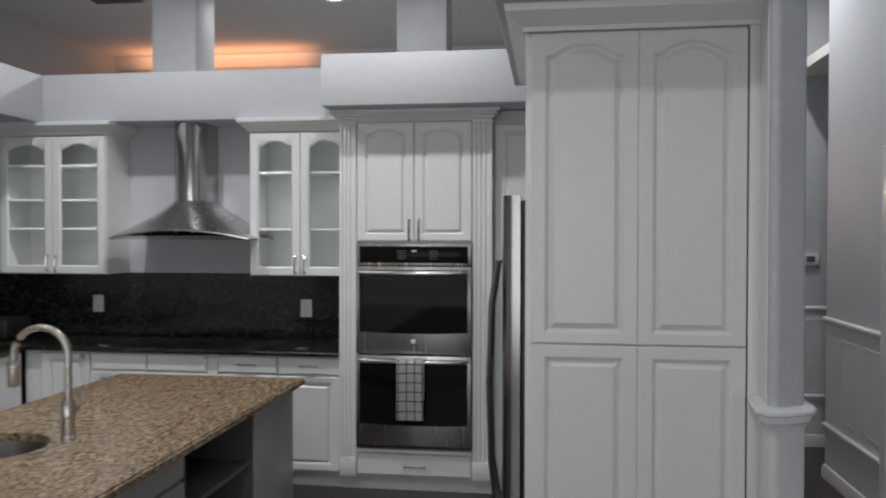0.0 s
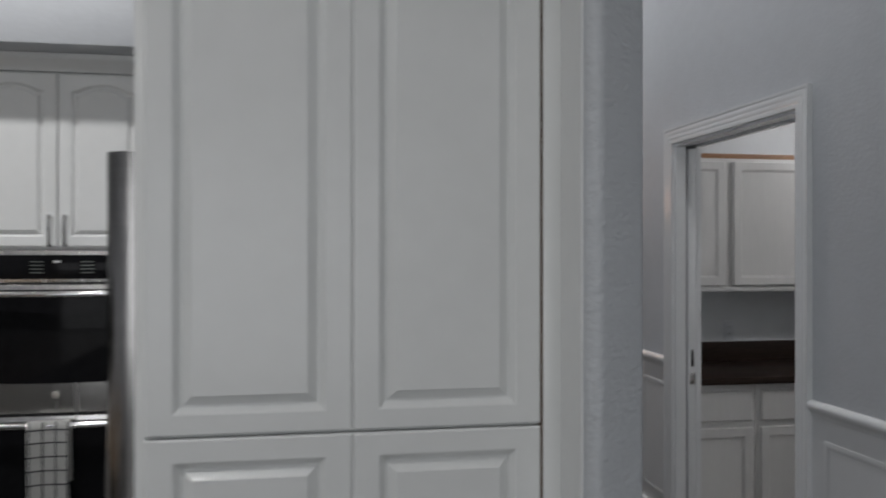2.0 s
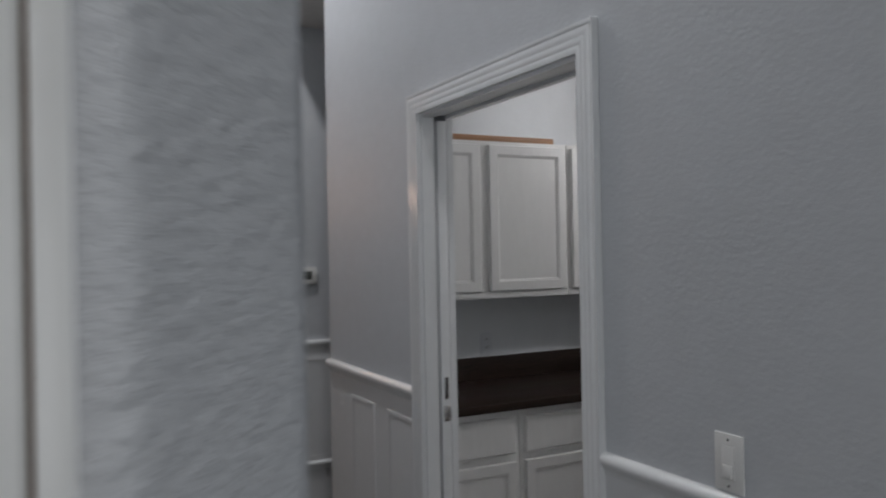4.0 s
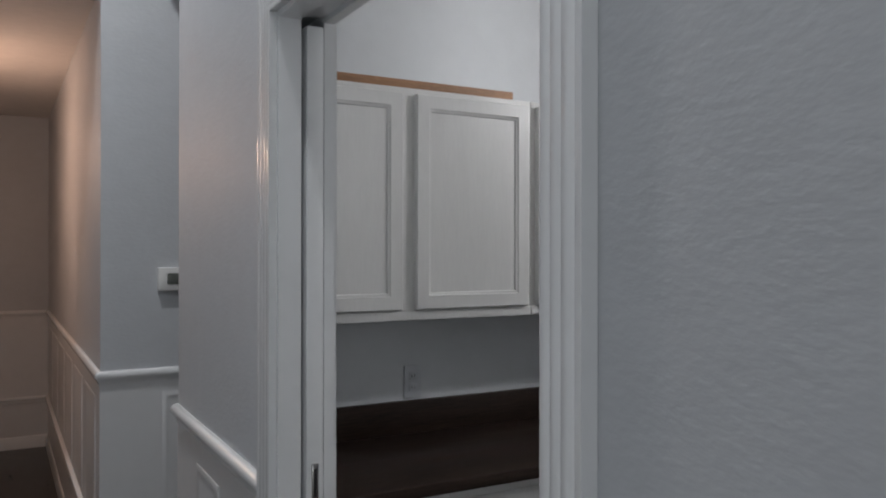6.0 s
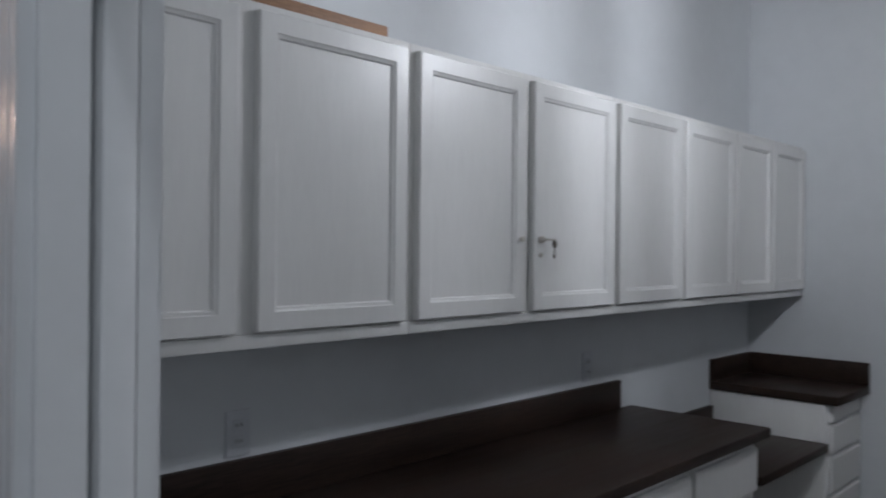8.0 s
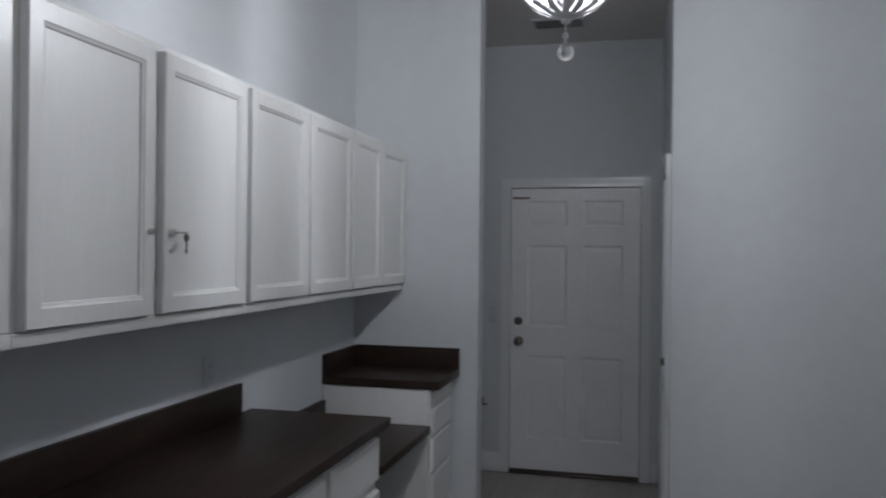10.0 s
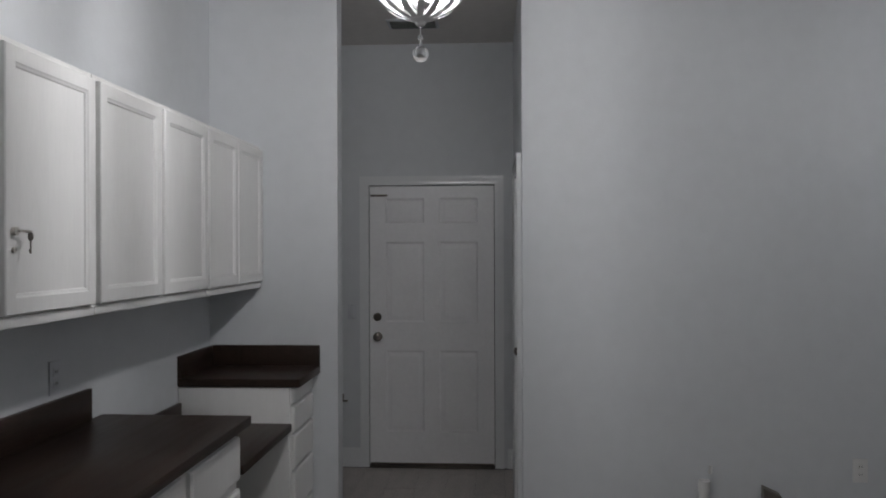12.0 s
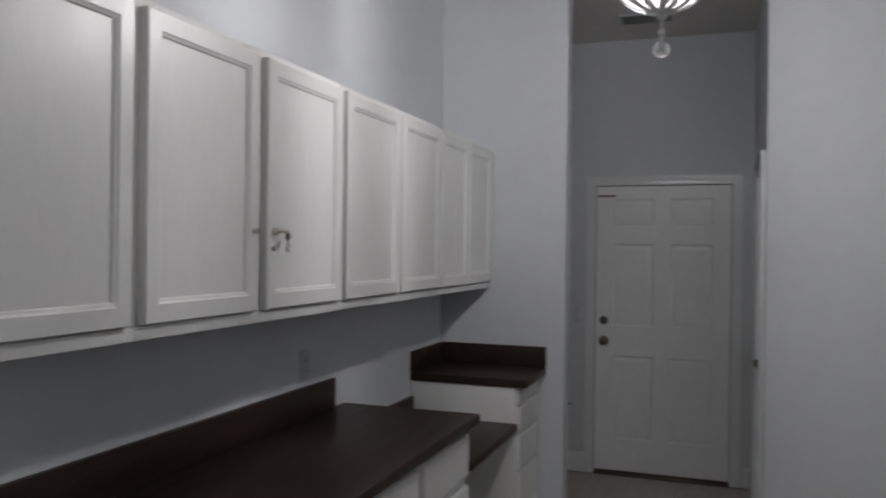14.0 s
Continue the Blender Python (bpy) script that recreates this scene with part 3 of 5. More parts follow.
def six_panel_door(name, x, y0, y1, z0, z1, label):
    d = thing(name, (x + 0.02, (y0 + y1) / 2, z0), label, "door")
    part("slab", box(x + 0.0125, x + 0.045, y0, y1, z0, z1), DOORP, d)
    # stiles and rails as the raised ground, with sunk and re-raised panels
    w = y1 - y0
    cols = [(y0 + 0.118, y0 + w / 2 - 0.055), (y0 + w / 2 + 0.055, y1 - 0.118)]
    rows = [(0.253, 0.852), (1.061, 1.65), (1.785, 1.972)]
    bm = bmesh.new()
    ys = [y0, cols[0][0], cols[0][1], cols[1][0], cols[1][1], y1]
    zs = [z0, rows[0][0], rows[0][1], rows[1][0], rows[1][1], rows[2][0], rows[2][1], z1]
    for i in range(5):
        for j in range(7):
            if i in (1, 3) and j in (1, 3, 5):
                continue
            bx(bm, x, x + 0.0125, ys[i], ys[i + 1], zs[j], zs[j + 1])
    bmesh.ops.remove_doubles(bm, verts=bm.verts, dist=0.0005)
    part("frame", bm, DOORP, d)
    for a, b in cols:
        for c, e in rows:
            pm = bmesh.new()
            f = west(x)
            R = [ring(pm, f, a, b, c, e, i, dd, 0) for i, dd in ((0, 0.0005), (0.012, 0.011), (0.022, 0.011), (0.042, 0.003), (0.046, 0.003))]
            bridge(pm, R)
            pm.faces.new(R[-1])
            part("panel", pm, DOORP, d)
    return d


bd = six_panel_door("back_door", 5.497, DY0, DY1, 0.018, DZ - 0.006, "closed white six-panel back door with dark hardware")
KNOB = [(0.0, 0.0), (0.033, 0.0), (0.033, -0.006), (0.013, -0.012), (0.012, -0.03), (0.026, -0.038), (0.03, -0.05), (0.024, -0.062), (0.01, -0.067), (0.0, -0.067)]
bm = bmesh.new()
lathe(bm, (5.497, 1.272, 0.955), KNOB, "x", 20)
part("door_knob", bm, BRASSD, bd, "dark bronze door knob")
bm = bmesh.new()
lathe(bm, (5.497, 1.275, 1.1), [(0, 0), (0.03, 0), (0.03, -0.012), (0.022, -0.018), (0.0, -0.018)], "x", 20)
part("deadbolt", bm, BRASSD, bd, "dark bronze deadbolt")
part("closer_plate", box(5.488, 5.497, 1.2, 1.325, 1.985, 2.0, 0.002), BRASSD, bd, "dark metal strip near the top")
part("sweep_strip", box(5.485, 5.497, DY0 + 0.003, DY1 - 0.003, 0.02, 0.03, 0.002), BRASSD, bd, "dark weather strip")
structure("trim_threshold", box(5.46, 5.6, DY0, DY1, 0.0, 0.016, 0.004), BRASSD, "dark metal door threshold")


# ---- plates on walls ----
def wall_plate(name, at, along, normal, w, h, label, material, kind):
    """A rounded plate on a wall with its device; along, normal: unit directions."""
    ob = thing(name, at, label, "outlet" if kind == "outlet" else "switch")
    al, no = Vector(along), Vector(normal)

    def blk(u0, u1, d0, d1, z0, z1, bev):
        bm = bx(bmesh.new(), u0, u1, -d1, -d0, z0, z1, bev)
        for v in bm.verts:
            v.co = Vector(at) + al * v.co.x - no * v.co.y + Vector((0, 0, v.co.z))
        return bm
    part("plate", blk(-w / 2, w / 2, 0.0, 0.006, -h / 2, h / 2, 0.0025), material, ob)
    if kind == "outlet":
        for s in (-0.02, 0.02):
            soc = part("socket", blk(-0.016, 0.016, 0.005, 0.0085, s - 0.014, s + 0.014, 0.003), material, ob)
            for q in (-0.006, 0.006):
                part("slot", blk(q - 0.0012, q + 0.0012, 0.006, 0.0092, s - 0.004, s + 0.006, 0), BLACKP, soc)
    else:
        part("rocker", blk(-0.017, 0.017, 0.005, 0.0085, -0.034, 0.034, 0.003), material, ob)
        part("paddle", blk(-0.012, 0.012, 0.008, 0.013, -0.03, -0.004, 0.002), material, ob)
        for s in (-0.047, 0.047):
            part("screw", blk(-0.003, 0.003, 0.005, 0.0075, s - 0.003, s + 0.003, 0.001), STEEL, ob)
    return ob


wall_plate("light_switch", (0.0, -0.394, 1.187), (0, 1, 0), (-1, 0, 0), 0.075, 0.118, "white rocker switch on the grey hall wall", PLATE, "switch")
for x, z in ((0.787, 1.15), (0.46, 1.15), (2.335, 1.16)):
    wall_plate("outlet", (x, 1.93, z), (1, 0, 0), (0, -1, 0), 0.07, 0.115, "pale outlet plate above the dark counter", LPLATE, "outlet")
wall_plate("light_switch", (5.487, 1.46, 1.14), (0, 1, 0), (-1, 0, 0), 0.07, 0.115, "pale switch plate beside the back door", LPLATE, "switch")
ORIGIN[0] = KITCHEN
for x, z in ((-5.34, 1.155), (-3.69, 1.14)):
    wall_plate("outlet", (x, 1.838, z), (1, 0, 0), (0, -1, 0), 0.085, 0.13, "white outlet plate on the black backsplash", PLATE, "outlet")
ORIGIN[0] = HOUSE
wall_plate("outlet", (3.836, -1.42, 0.47), (0, 1, 0), (-1, 0, 0), 0.075, 0.12, "white outlet plate low on the grey wall", PLATE, "outlet")
th = thing("thermostat", (0.142, 2.9, 1.497), "white thermostat with a grey display on the hall wall", "thermostat")
part("case", box(0.075, 0.21, 2.872, 2.9, 1.448, 1.546, 0.006), PLATE, th)
part("display", box(0.112, 0.178, 2.8695, 2.875, 1.475, 1.522, 0.001), GREYP, th, "grey display")
hk = thing("door_stop_hook", (5.487, 1.52, 0.5), "small dark metal hook on the passage wall", "hook")
bm = bmesh.new()
tube(bm, [(5.487, 1.54, 0.49), (5.45, 1.535, 0.49), (5.44, 1.51, 0.49), (5.44, 1.49, 0.492)], 0.007, 8)
part("arm", bm, BRASSD, hk)
part("bracket", box(5.478, 5.487, 1.525, 1.552, 0.475, 0.535, 0.002), BRASSD, hk)
# plumbing stubs low on the facing wall
sp = thing("standpipe", (3.80, -0.65, 0.0), "white plastic drain pipe with a pale valve by the wall", "pipe")
bm = bmesh.new()
lathe(bm, (3.80, -0.637, 0.0), [(0.0, 0), (0.024, 0), (0.024, 0.36), (0.03, 0.362), (0.03, 0.42), (0.0, 0.42)], "z", 16)
part("pipe", bm, PLATE, sp)
bm = bmesh.new()
tube(bm, [(3.836, -0.672, 0.455), (3.815, -0.672, 0.455), (3.808, -0.672, 0.46), (3.808, -0.672, 0.49)], 0.009, 8)
part("valve", bm, PLATE, sp)
dv = thing("dryer_vent", (3.83, -0.975, 0.3), "dark grey metal dryer vent hood on the wall", "vent")
bm = bmesh.new()
vs = [bm.verts.new(p) for p in ((3.836, -1.02, 0.25), (3.836, -0.93, 0.25), (3.836, -1.02, 0.355), (3.836, -0.93, 0.395), (3.76, -1.02, 0.25), (3.76, -0.93, 0.25), (3.79, -1.02, 0.345), (3.79, -0.93, 0.385))]
for q in ((0, 2, 3, 1), (4, 5, 7, 6), (0, 1, 5, 4), (2, 6, 7, 3), (0, 4, 6, 2), (1, 3, 7, 5)):
    bm.faces.new([vs[i] for i in q])
bmesh.ops.bevel(bm, geom=list(bm.edges), offset=0.004, segments=2, affect="EDGES")
part("hood", bm, BRASSD, dv)
av = thing("air_vent", (4.95, 0.95, LAUNDRY_CEIL), "small dark slotted air vent in the passage ceiling", "vent")
part("frame", box(4.85, 5.05, 0.78, 1.12, LAUNDRY_CEIL - 0.012, LAUNDRY_CEIL, 0.003), LPLATE, av)
for k in range(6):
    part("slat", box(4.866 + 0.028 * k, 4.88 + 0.028 * k, 0.8, 1.1, LAUNDRY_CEIL - 0.018, LAUNDRY_CEIL - 0.01, 0.001), GREYP, av)

# unseen window added behind the start of the walk, to hold the fill lamp
wd = tagged(new("window_1"), "wide white framed window added unseen behind, holding a fill lamp", "window", kind="structure")
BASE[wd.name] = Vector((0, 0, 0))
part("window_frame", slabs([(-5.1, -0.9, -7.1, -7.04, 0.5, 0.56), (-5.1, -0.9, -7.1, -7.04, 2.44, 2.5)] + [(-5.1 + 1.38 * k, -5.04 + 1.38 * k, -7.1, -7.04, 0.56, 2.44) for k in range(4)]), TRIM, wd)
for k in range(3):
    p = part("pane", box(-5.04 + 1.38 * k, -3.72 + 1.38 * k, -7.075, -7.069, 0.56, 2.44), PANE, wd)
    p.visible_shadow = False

# ---- laundry wall cabinets ----
UY, UZ0, UZ1 = 1.638, 1.405, 2.14
UPPER = [(0.17, 0.605), (0.655, 1.09), (1.13, 1.568), (1.61, 2.062), (2.092, 2.548), (2.575, 3.022), (3.04, 3.422), (3.432, 3.822)]
UNITS = [(0.142, 1.11), (1.11, 2.077), (2.077, 3.031), (3.031, 3.834)]
for k, (x0, x1) in enumerate(UNITS):
    lab = "white flat-panel wall cabinet above the dark counter" if k != 1 else "white flat-panel wall cabinet with a key in its lock"
    uc = thing("wall_cabinet", ((x0 + x1) / 2, 1.93, UZ0), lab, "cabinet", "laundry wall cabinets")
    part("body", box(x0 + 0.001, x1 - 0.001, UY + 0.0225, 1.928, UZ0, UZ1, 0.002), LCAB, uc)
    part("bottom_rail", box(x0 + 0.001, x1 - 0.001, UY + 0.015, UY + 0.0222, UZ0 - 0.008, UZ0 + 0.022, 0.002), LCAB, uc)
    for u0, u1 in UPPER[2 * k:2 * k + 2]:
        d = part("door", shaker_door(south(UY), u0, u1, UZ0 + 0.026, UZ1 - 0.02, 0.022, 0.055), LCAB, uc)
        if abs(u0 - 1.13) < 0.01:
            bm = bmesh.new()
            lathe(bm, (1.543, UY, 1.645), [(0, 0), (0.007, 0), (0.005, -0.006), (0.008, -0.008), (0.008, -0.013), (0, -0.015)], "y", 14)
            part("knob", bm, NICKEL, d, "small round metal knob")
        if abs(u0 - 1.61) < 0.01:
            bm = bmesh.new()
            lathe(bm, (1.64, UY, 1.645), [(0, 0), (0.011, 0), (0.011, -0.012), (0.006, -0.014), (0, -0.014)], "y", 14)
            bx(bm, 1.638, 1.690, UY - 0.022, UY - 0.017, 1.642, 1.648, 0.001)
            bx(bm, 1.6375, 1.6425, UY - 0.021, UY - 0.01, 1.642, 1.648, 0.001)
            part("lock", bm, NICKEL, d, "metal cam lock with a key left in it")
            kh = bmesh.new()
            lathe(kh, (1.64, UY, 1.598), [(0, 0), (0.007, 0), (0.007, -0.006), (0, -0.007)], "y", 12)
            part("keyhole_plug", kh, NICKEL, d)
            bm = bmesh.new()
            lathe(bm, (1.69, UY - 0.018, 1.632), [(0, 0.0), (0.011, 0.0), (0.011, 0.003), (0, 0.003)], "y", 14)
            bx(bm, 1.688, 1.692, UY - 0.018, UY - 0.0155, 1.588, 1.625, 0.0005)
            bx(bm, 1.684, 1.688, UY - 0.018, UY - 0.0155, 1.590, 1.600, 0.0005)
            part("key", bm, BRASSD, d, "dark hanging key")
single("wood_strip", box(0.15, 1.043, 1.668, 1.69, UZ1 + 0.0005, UZ1 + 0.028, 0.002), RAWWOOD, "raw brown wood strip lying on the wall cabinets", "wood strip")

# ---- laundry base cabinets and dark tops ----
BY = 1.375
LOWER = [(0.17, 0.61), (0.66, 1.10), (1.15, 1.60), (1.65, 2.10), (2.15, 2.63)]
for k, (u0, u1) in enumerate(LOWER):
    x0 = 0.142 if k == 0 else (LOWER[k - 1][1] + u0) / 2
    x1 = 2.64 if k == 4 else (u1 + LOWER[k + 1][0]) / 2
    bc = thing("base_cabinet", ((x0 + x1) / 2, 1.65, 0.0), "white laundry base cabinet under the dark counter", "cabinet", "laundry base cabinets")
    part("body", box(x0 + 0.001, x1 - 0.001, BY + 0.02, 1.928, 0.1, 0.93, 0.002), LCAB, bc)
    part("plinth", box(x0 + 0.001, x1 - 0.001, BY + 0.08, 1.9, 0.0, 0.0995), LCAB, bc)
    part("drawer", slab(south(BY), u0, u1, 0.735, 0.895, 0.0195, 0.008), LCAB, bc)
    if k < 4:
        part("door", shaker_door(south(BY), u0, u1, 0.13, 0.70, 0.0195, 0.055), LCAB, bc)
    else:
        for z0, z1 in ((0.43, 0.70), (0.13, 0.40)):
            part("drawer", slab(south(BY), u0, u1, z0, z1, 0.0195, 0.008), LCAB, bc)


def dark_top(name, x0, x1, y0, y1, z, th, splash, label, side=None):
    ob = thing(name, ((x0 + x1) / 2, (y0 + y1) / 2, z - th), label, "countertop")
    part("top", box(x0, x1, y0, y1, z - th, z, 0.004), DARKTOP, ob)
    part("backsplash", box(splash[0], splash[1], y1 - 0.02, y1 - 0.0005, z + 0.0005, splash[2], 0.002), DARKTOP, ob)
    if side:
        part("side_splash", box(x1 - 0.02, x1 - 0.0005, side[0], y1 - 0.021, z + 0.0005, side[1], 0.002), DARKTOP, ob)
    return ob


dark_top("laundry_countertop", 0.143, 2.667, 1.345, 1.93, 0.967, 0.036, (0.143, 2.557, 1.085), "dark brown laminate counter with a backsplash")
dark_top("low_desktop", 2.668, 3.398, 1.378, 1.93, 0.775, 0.036, (2.668, 3.398, 0.868), "lower dark brown laminate desk between the cabinets")
dark_top("corner_countertop", 3.392, 3.834, 1.338, 1.93, 0.985, 0.04, (3.392, 3.834, 1.09), "small dark brown laminate counter in the corner", (1.338, 1.093))
single("desk_bracket", slabs([(2.668, 3.398, 1.91, 1.929, 0.68, 0.738)]), LCAB, "white support batten under the low desk", "batten")
tw = thing("drawer_cabinet", (3.62, 1.65, 0.0), "white drawer cabinet in the laundry corner", "cabinet")
part("body", box(3.40, 3.834, 1.392, 1.928, 0.09, 0.944, 0.002), LCAB, tw)
part("plinth", box(3.402, 3.834, 1.44, 1.9, 0.0, 0.0895), LCAB, tw)
for z0, z1 in ((0.865, 0.935), (0.725, 0.85), (0.55, 0.71), (0.34, 0.535), (0.11, 0.325)):
    part("drawer", slab(south(1.372), 3.43, 3.822, z0, z1, 0.0195, 0.008), LCAB, tw)

# ---- globe pendant over the laundry ----
LX, LY, LZ, LR = PENDANTS[0][0], PENDANTS[0][1], 2.432, 0.158
pend = thing("globe_pendant", (LX, LY, LAUNDRY_CEIL), "white ribbed globe pendant with candle bulbs, switched on", "pendant lamp")
WHITEM = mat("white_metal_paint", (0.72, 0.72, 0.72), 0.4, vary=0.02, scale=10)
for k in range(6):
    a0 = math.pi * k / 6 + 0.1
    bm = bmesh.new()
    n = 36
    rows = []
    for i in range(n):
        t = 2 * math.pi * i / n
        c, s = math.cos(t), math.sin(t)
        quad = []
        for rr in (LR, LR - 0.008):
            for w in (-0.0095, 0.0095):
                px, pz = rr * c, rr * s
                quad.append(bm.verts.new((LX + px * math.cos(a0) - w * math.sin(a0), LY + px * math.sin(a0) + w * math.cos(a0), LZ + pz)))
        rows.append([quad[0], quad[1], quad[3], quad[2]])
    for i in range(n):
        a, b = rows[i], rows[(i + 1) % n]
        for q in range(4):
            bm.faces.new((a[q], a[(q + 1) % 4], b[(q + 1) % 4], b[q]))
    part("rib", bm, WHITEM, pend)
bm = bmesh.new()
lathe(bm, (LX, LY, 0), [(0, 2.255), (0.012, 2.258), (0.016, 2.268), (0.03, 2.275), (0.03, 2.288), (0.012, 2.295), (0.008, 2.35), (0.008, 2.6), (0.02, 2.62), (0.006, 2.64), (0.006, 3.03), (0.06, 3.06), (0.065, 3.098), (0, 3.098)], "z", 20)
part("stem", bm, WHITEM, pend)
for k in range(3):
    a = radians(30 + 120 * k)
    cx, cy = LX + 0.042 * math.cos(a), LY + 0.042 * math.sin(a)
    bm = bmesh.new()
    tube(bm, [(LX, LY, 2.34), (LX + 0.03 * math.cos(a), LY + 0.03 * math.sin(a), 2.325), (cx, cy, 2.34)], 0.004, 8)
    part("arm", bm, WHITEM, pend)
    bm = bmesh.new()
    lathe(bm, (cx, cy, 0), [(0, 2.335), (0.018, 2.338), (0.018, 2.344), (0.010, 2.346), (0.010, 2.405), (0, 2.405)], "z", 14)
    part("candle", bm, WHITEM, pend)
    bm = bmesh.new()
    lathe(bm, (cx, cy, 0), [(0, 2.406), (0.008, 2.408), (0.013, 2.42), (0.013, 2.432), (0.006, 2.444), (0, 2.446)], "z", 14)
    part("bulb", bm, BULB, pend, "glowing bulb")
bm = bmesh.new()
tube(bm, [(LX, LY, 2.256), (LX, LY, 2.232)], 0.0015, 6)
part("chain", bm, CHROME, pend)
bm = bmesh.new()
lathe(bm, (LX, LY, 2.222), [(0.0, 0.009), (0.006, 0.007), (0.009, 0.0), (0.006, -0.007), (0.0, -0.009)], "z", 14)
part("bead", bm, CRYSTAL, pend)
bm = bmesh.new()
tube(bm, [(LX, LY, 2.214), (LX, LY, 2.198)], 0.0025, 6)
part("clasp", bm, CHROME, pend)
bm = bmesh.new()
lathe(bm, (LX, LY, 2.174), [(0.024 * math.sin(math.pi * i / 14), 0.024 * math.cos(math.pi * i / 14)) for i in range(15)], "z", 22)
part("crystal_ball", bm, CRYSTAL, pend, "clear hanging crystal ball")
# added unseen copy, a weak fill for the laundry's facing wall
copy_thing(pend, pose(PENDANTS[1][0], PENDANTS[1][1], LAUNDRY_CEIL))


# ---- plank floor of laundry and passage ----
PLANK_MESH = {}
for r in range(22):
    y = 0.05 + 0.2 * (r - 9)
    if y > 1.98 or y < -1.85:
        continue
    off = (r * 0.43) % 1.2
    for c in range(-1, 6):
        x = 0.75 + 1.2 * c + off
        x0, x1 = max(x - 0.5992, 0.145), min(x + 0.5992, 3.83 if y < 0.1 else 5.455)
        if x1 - x0 < 0.04:
            continue
        half = round((x1 - x0) / 2, 4)
        if half not in PLANK_MESH:
            PLANK_MESH[half] = mesh_of("plank", box(-half, half, -0.0992, 0.0992, -0.012, 0.0, 0.0015, 1), LFLOOR, 0)
        pl = new("plank", PLANK_MESH[half])
        pl.location = ((x0 + x1) / 2, y, 0.0)
        pl.parent = laundry_floor

# ---- kitchen: pantry ----
CROWN = [(0, 0), (0.01, 0), (0.014, 0.018), (0.03, 0.03), (0.05, 0.058), (0.066, 0.07), (0.07, 0.088), (0.07, 0.1), (0, 0.1)]
PY = -0.98
PX0, PX1, PXM, PZM, PZT = -1.969, -1.249, -1.605, 1.300, 2.375
pan = thing("pantry_cabinet", (-1.6, -0.75, 0.0), "tall white pantry with four arched raised-panel doors", "cabinet")
part("body", box(PX0 - 0.02, PX1, PY + 0.0205, -0.83, 0.1, 2.4, 0.002), CAB, pan)
part("bridge_box", box(PX0 - 0.018, -1.168, -0.8295, 0.2, 1.93, 2.4, 0.002), CAB, pan, "white box above the refrigerator")
part("plinth", box(PX0, PX1, PY + 0.06, -0.84, 0.0, 0.0995), CAB, pan)
part("filler", box(PX1 + 0.0045, -1.2075, PY - 0.004, PY + 0.02, 0.1, 2.398, 0.003), CAB, pan)
for u0, u1 in ((PX0, PXM - 0.0003), (PXM + 0.0003, PX1)):
    part("door", raised_door(south(PY), u0, u1, PZM + 0.0025, PZT, 0.02, 0.05, 0.04, 1.0), CAB, pan, smooth=18)
    part("door", raised_door(south(PY), u0, u1, 0.13, PZM - 0.0025, 0.02, 0.05, 0.0, 1.0, 0.006), CAB, pan, smooth=18)
# thin white sheet puts the brighter light on the wall's west face into colour
bm = bmesh.new()
vs = [bm.verts.new((x, y, z)) for z in (0.0, 2.46) for x, y in ((-1.206, PY), (-1.2105, PY), (-1.2305, -1.15), (-1.2255, -1.15))]
bridge(bm, [vs[:4], vs[4:]])
bm.faces.new(vs[:4])
bm.faces.new(vs[4:])
part("lit_side_sheet", bm, CAB, pan, "white sheet that paints the wall end's west face brighter")
part("gap_strip", box(PX1 + 0.0003, PX1 + 0.0043, PY + 0.004, PY + 0.0203, 0.12, 2.37), GAPWOOD, pan, "brown unpainted edge in the door gap")
bm = bmesh.new()
sweep(bm, [(PX0 - 0.02, 0.2, 2.378), (PX0 - 0.02, PY, 2.378), (-1.21, PY, 2.378)], [(a * 1.03, b * 0.83) for a, b in CROWN], (0, 0, 1))
part("crown", bm, CAB, pan, "white crown moulding")

# ---- refrigerator ----
ORIGIN[0] = FRIDGE
FX, FY0, FY1 = -2.067, -0.6, 0.31
fr = thing("refrigerator", (-1.75, -0.145, 0.0), "stainless steel refrigerator with black sides and bow handles", "refrigerator")
part("body", box(FX + 0.015, -1.32, FY0 + 0.005, FY1, 0.03, 1.807, 0.006), BLACKP, fr, "black cabinet body")
part("base", box(FX + 0.05, -1.34, FY0 + 0.03, FY1 - 0.03, 0.0, 0.0295), BLACKP, fr)
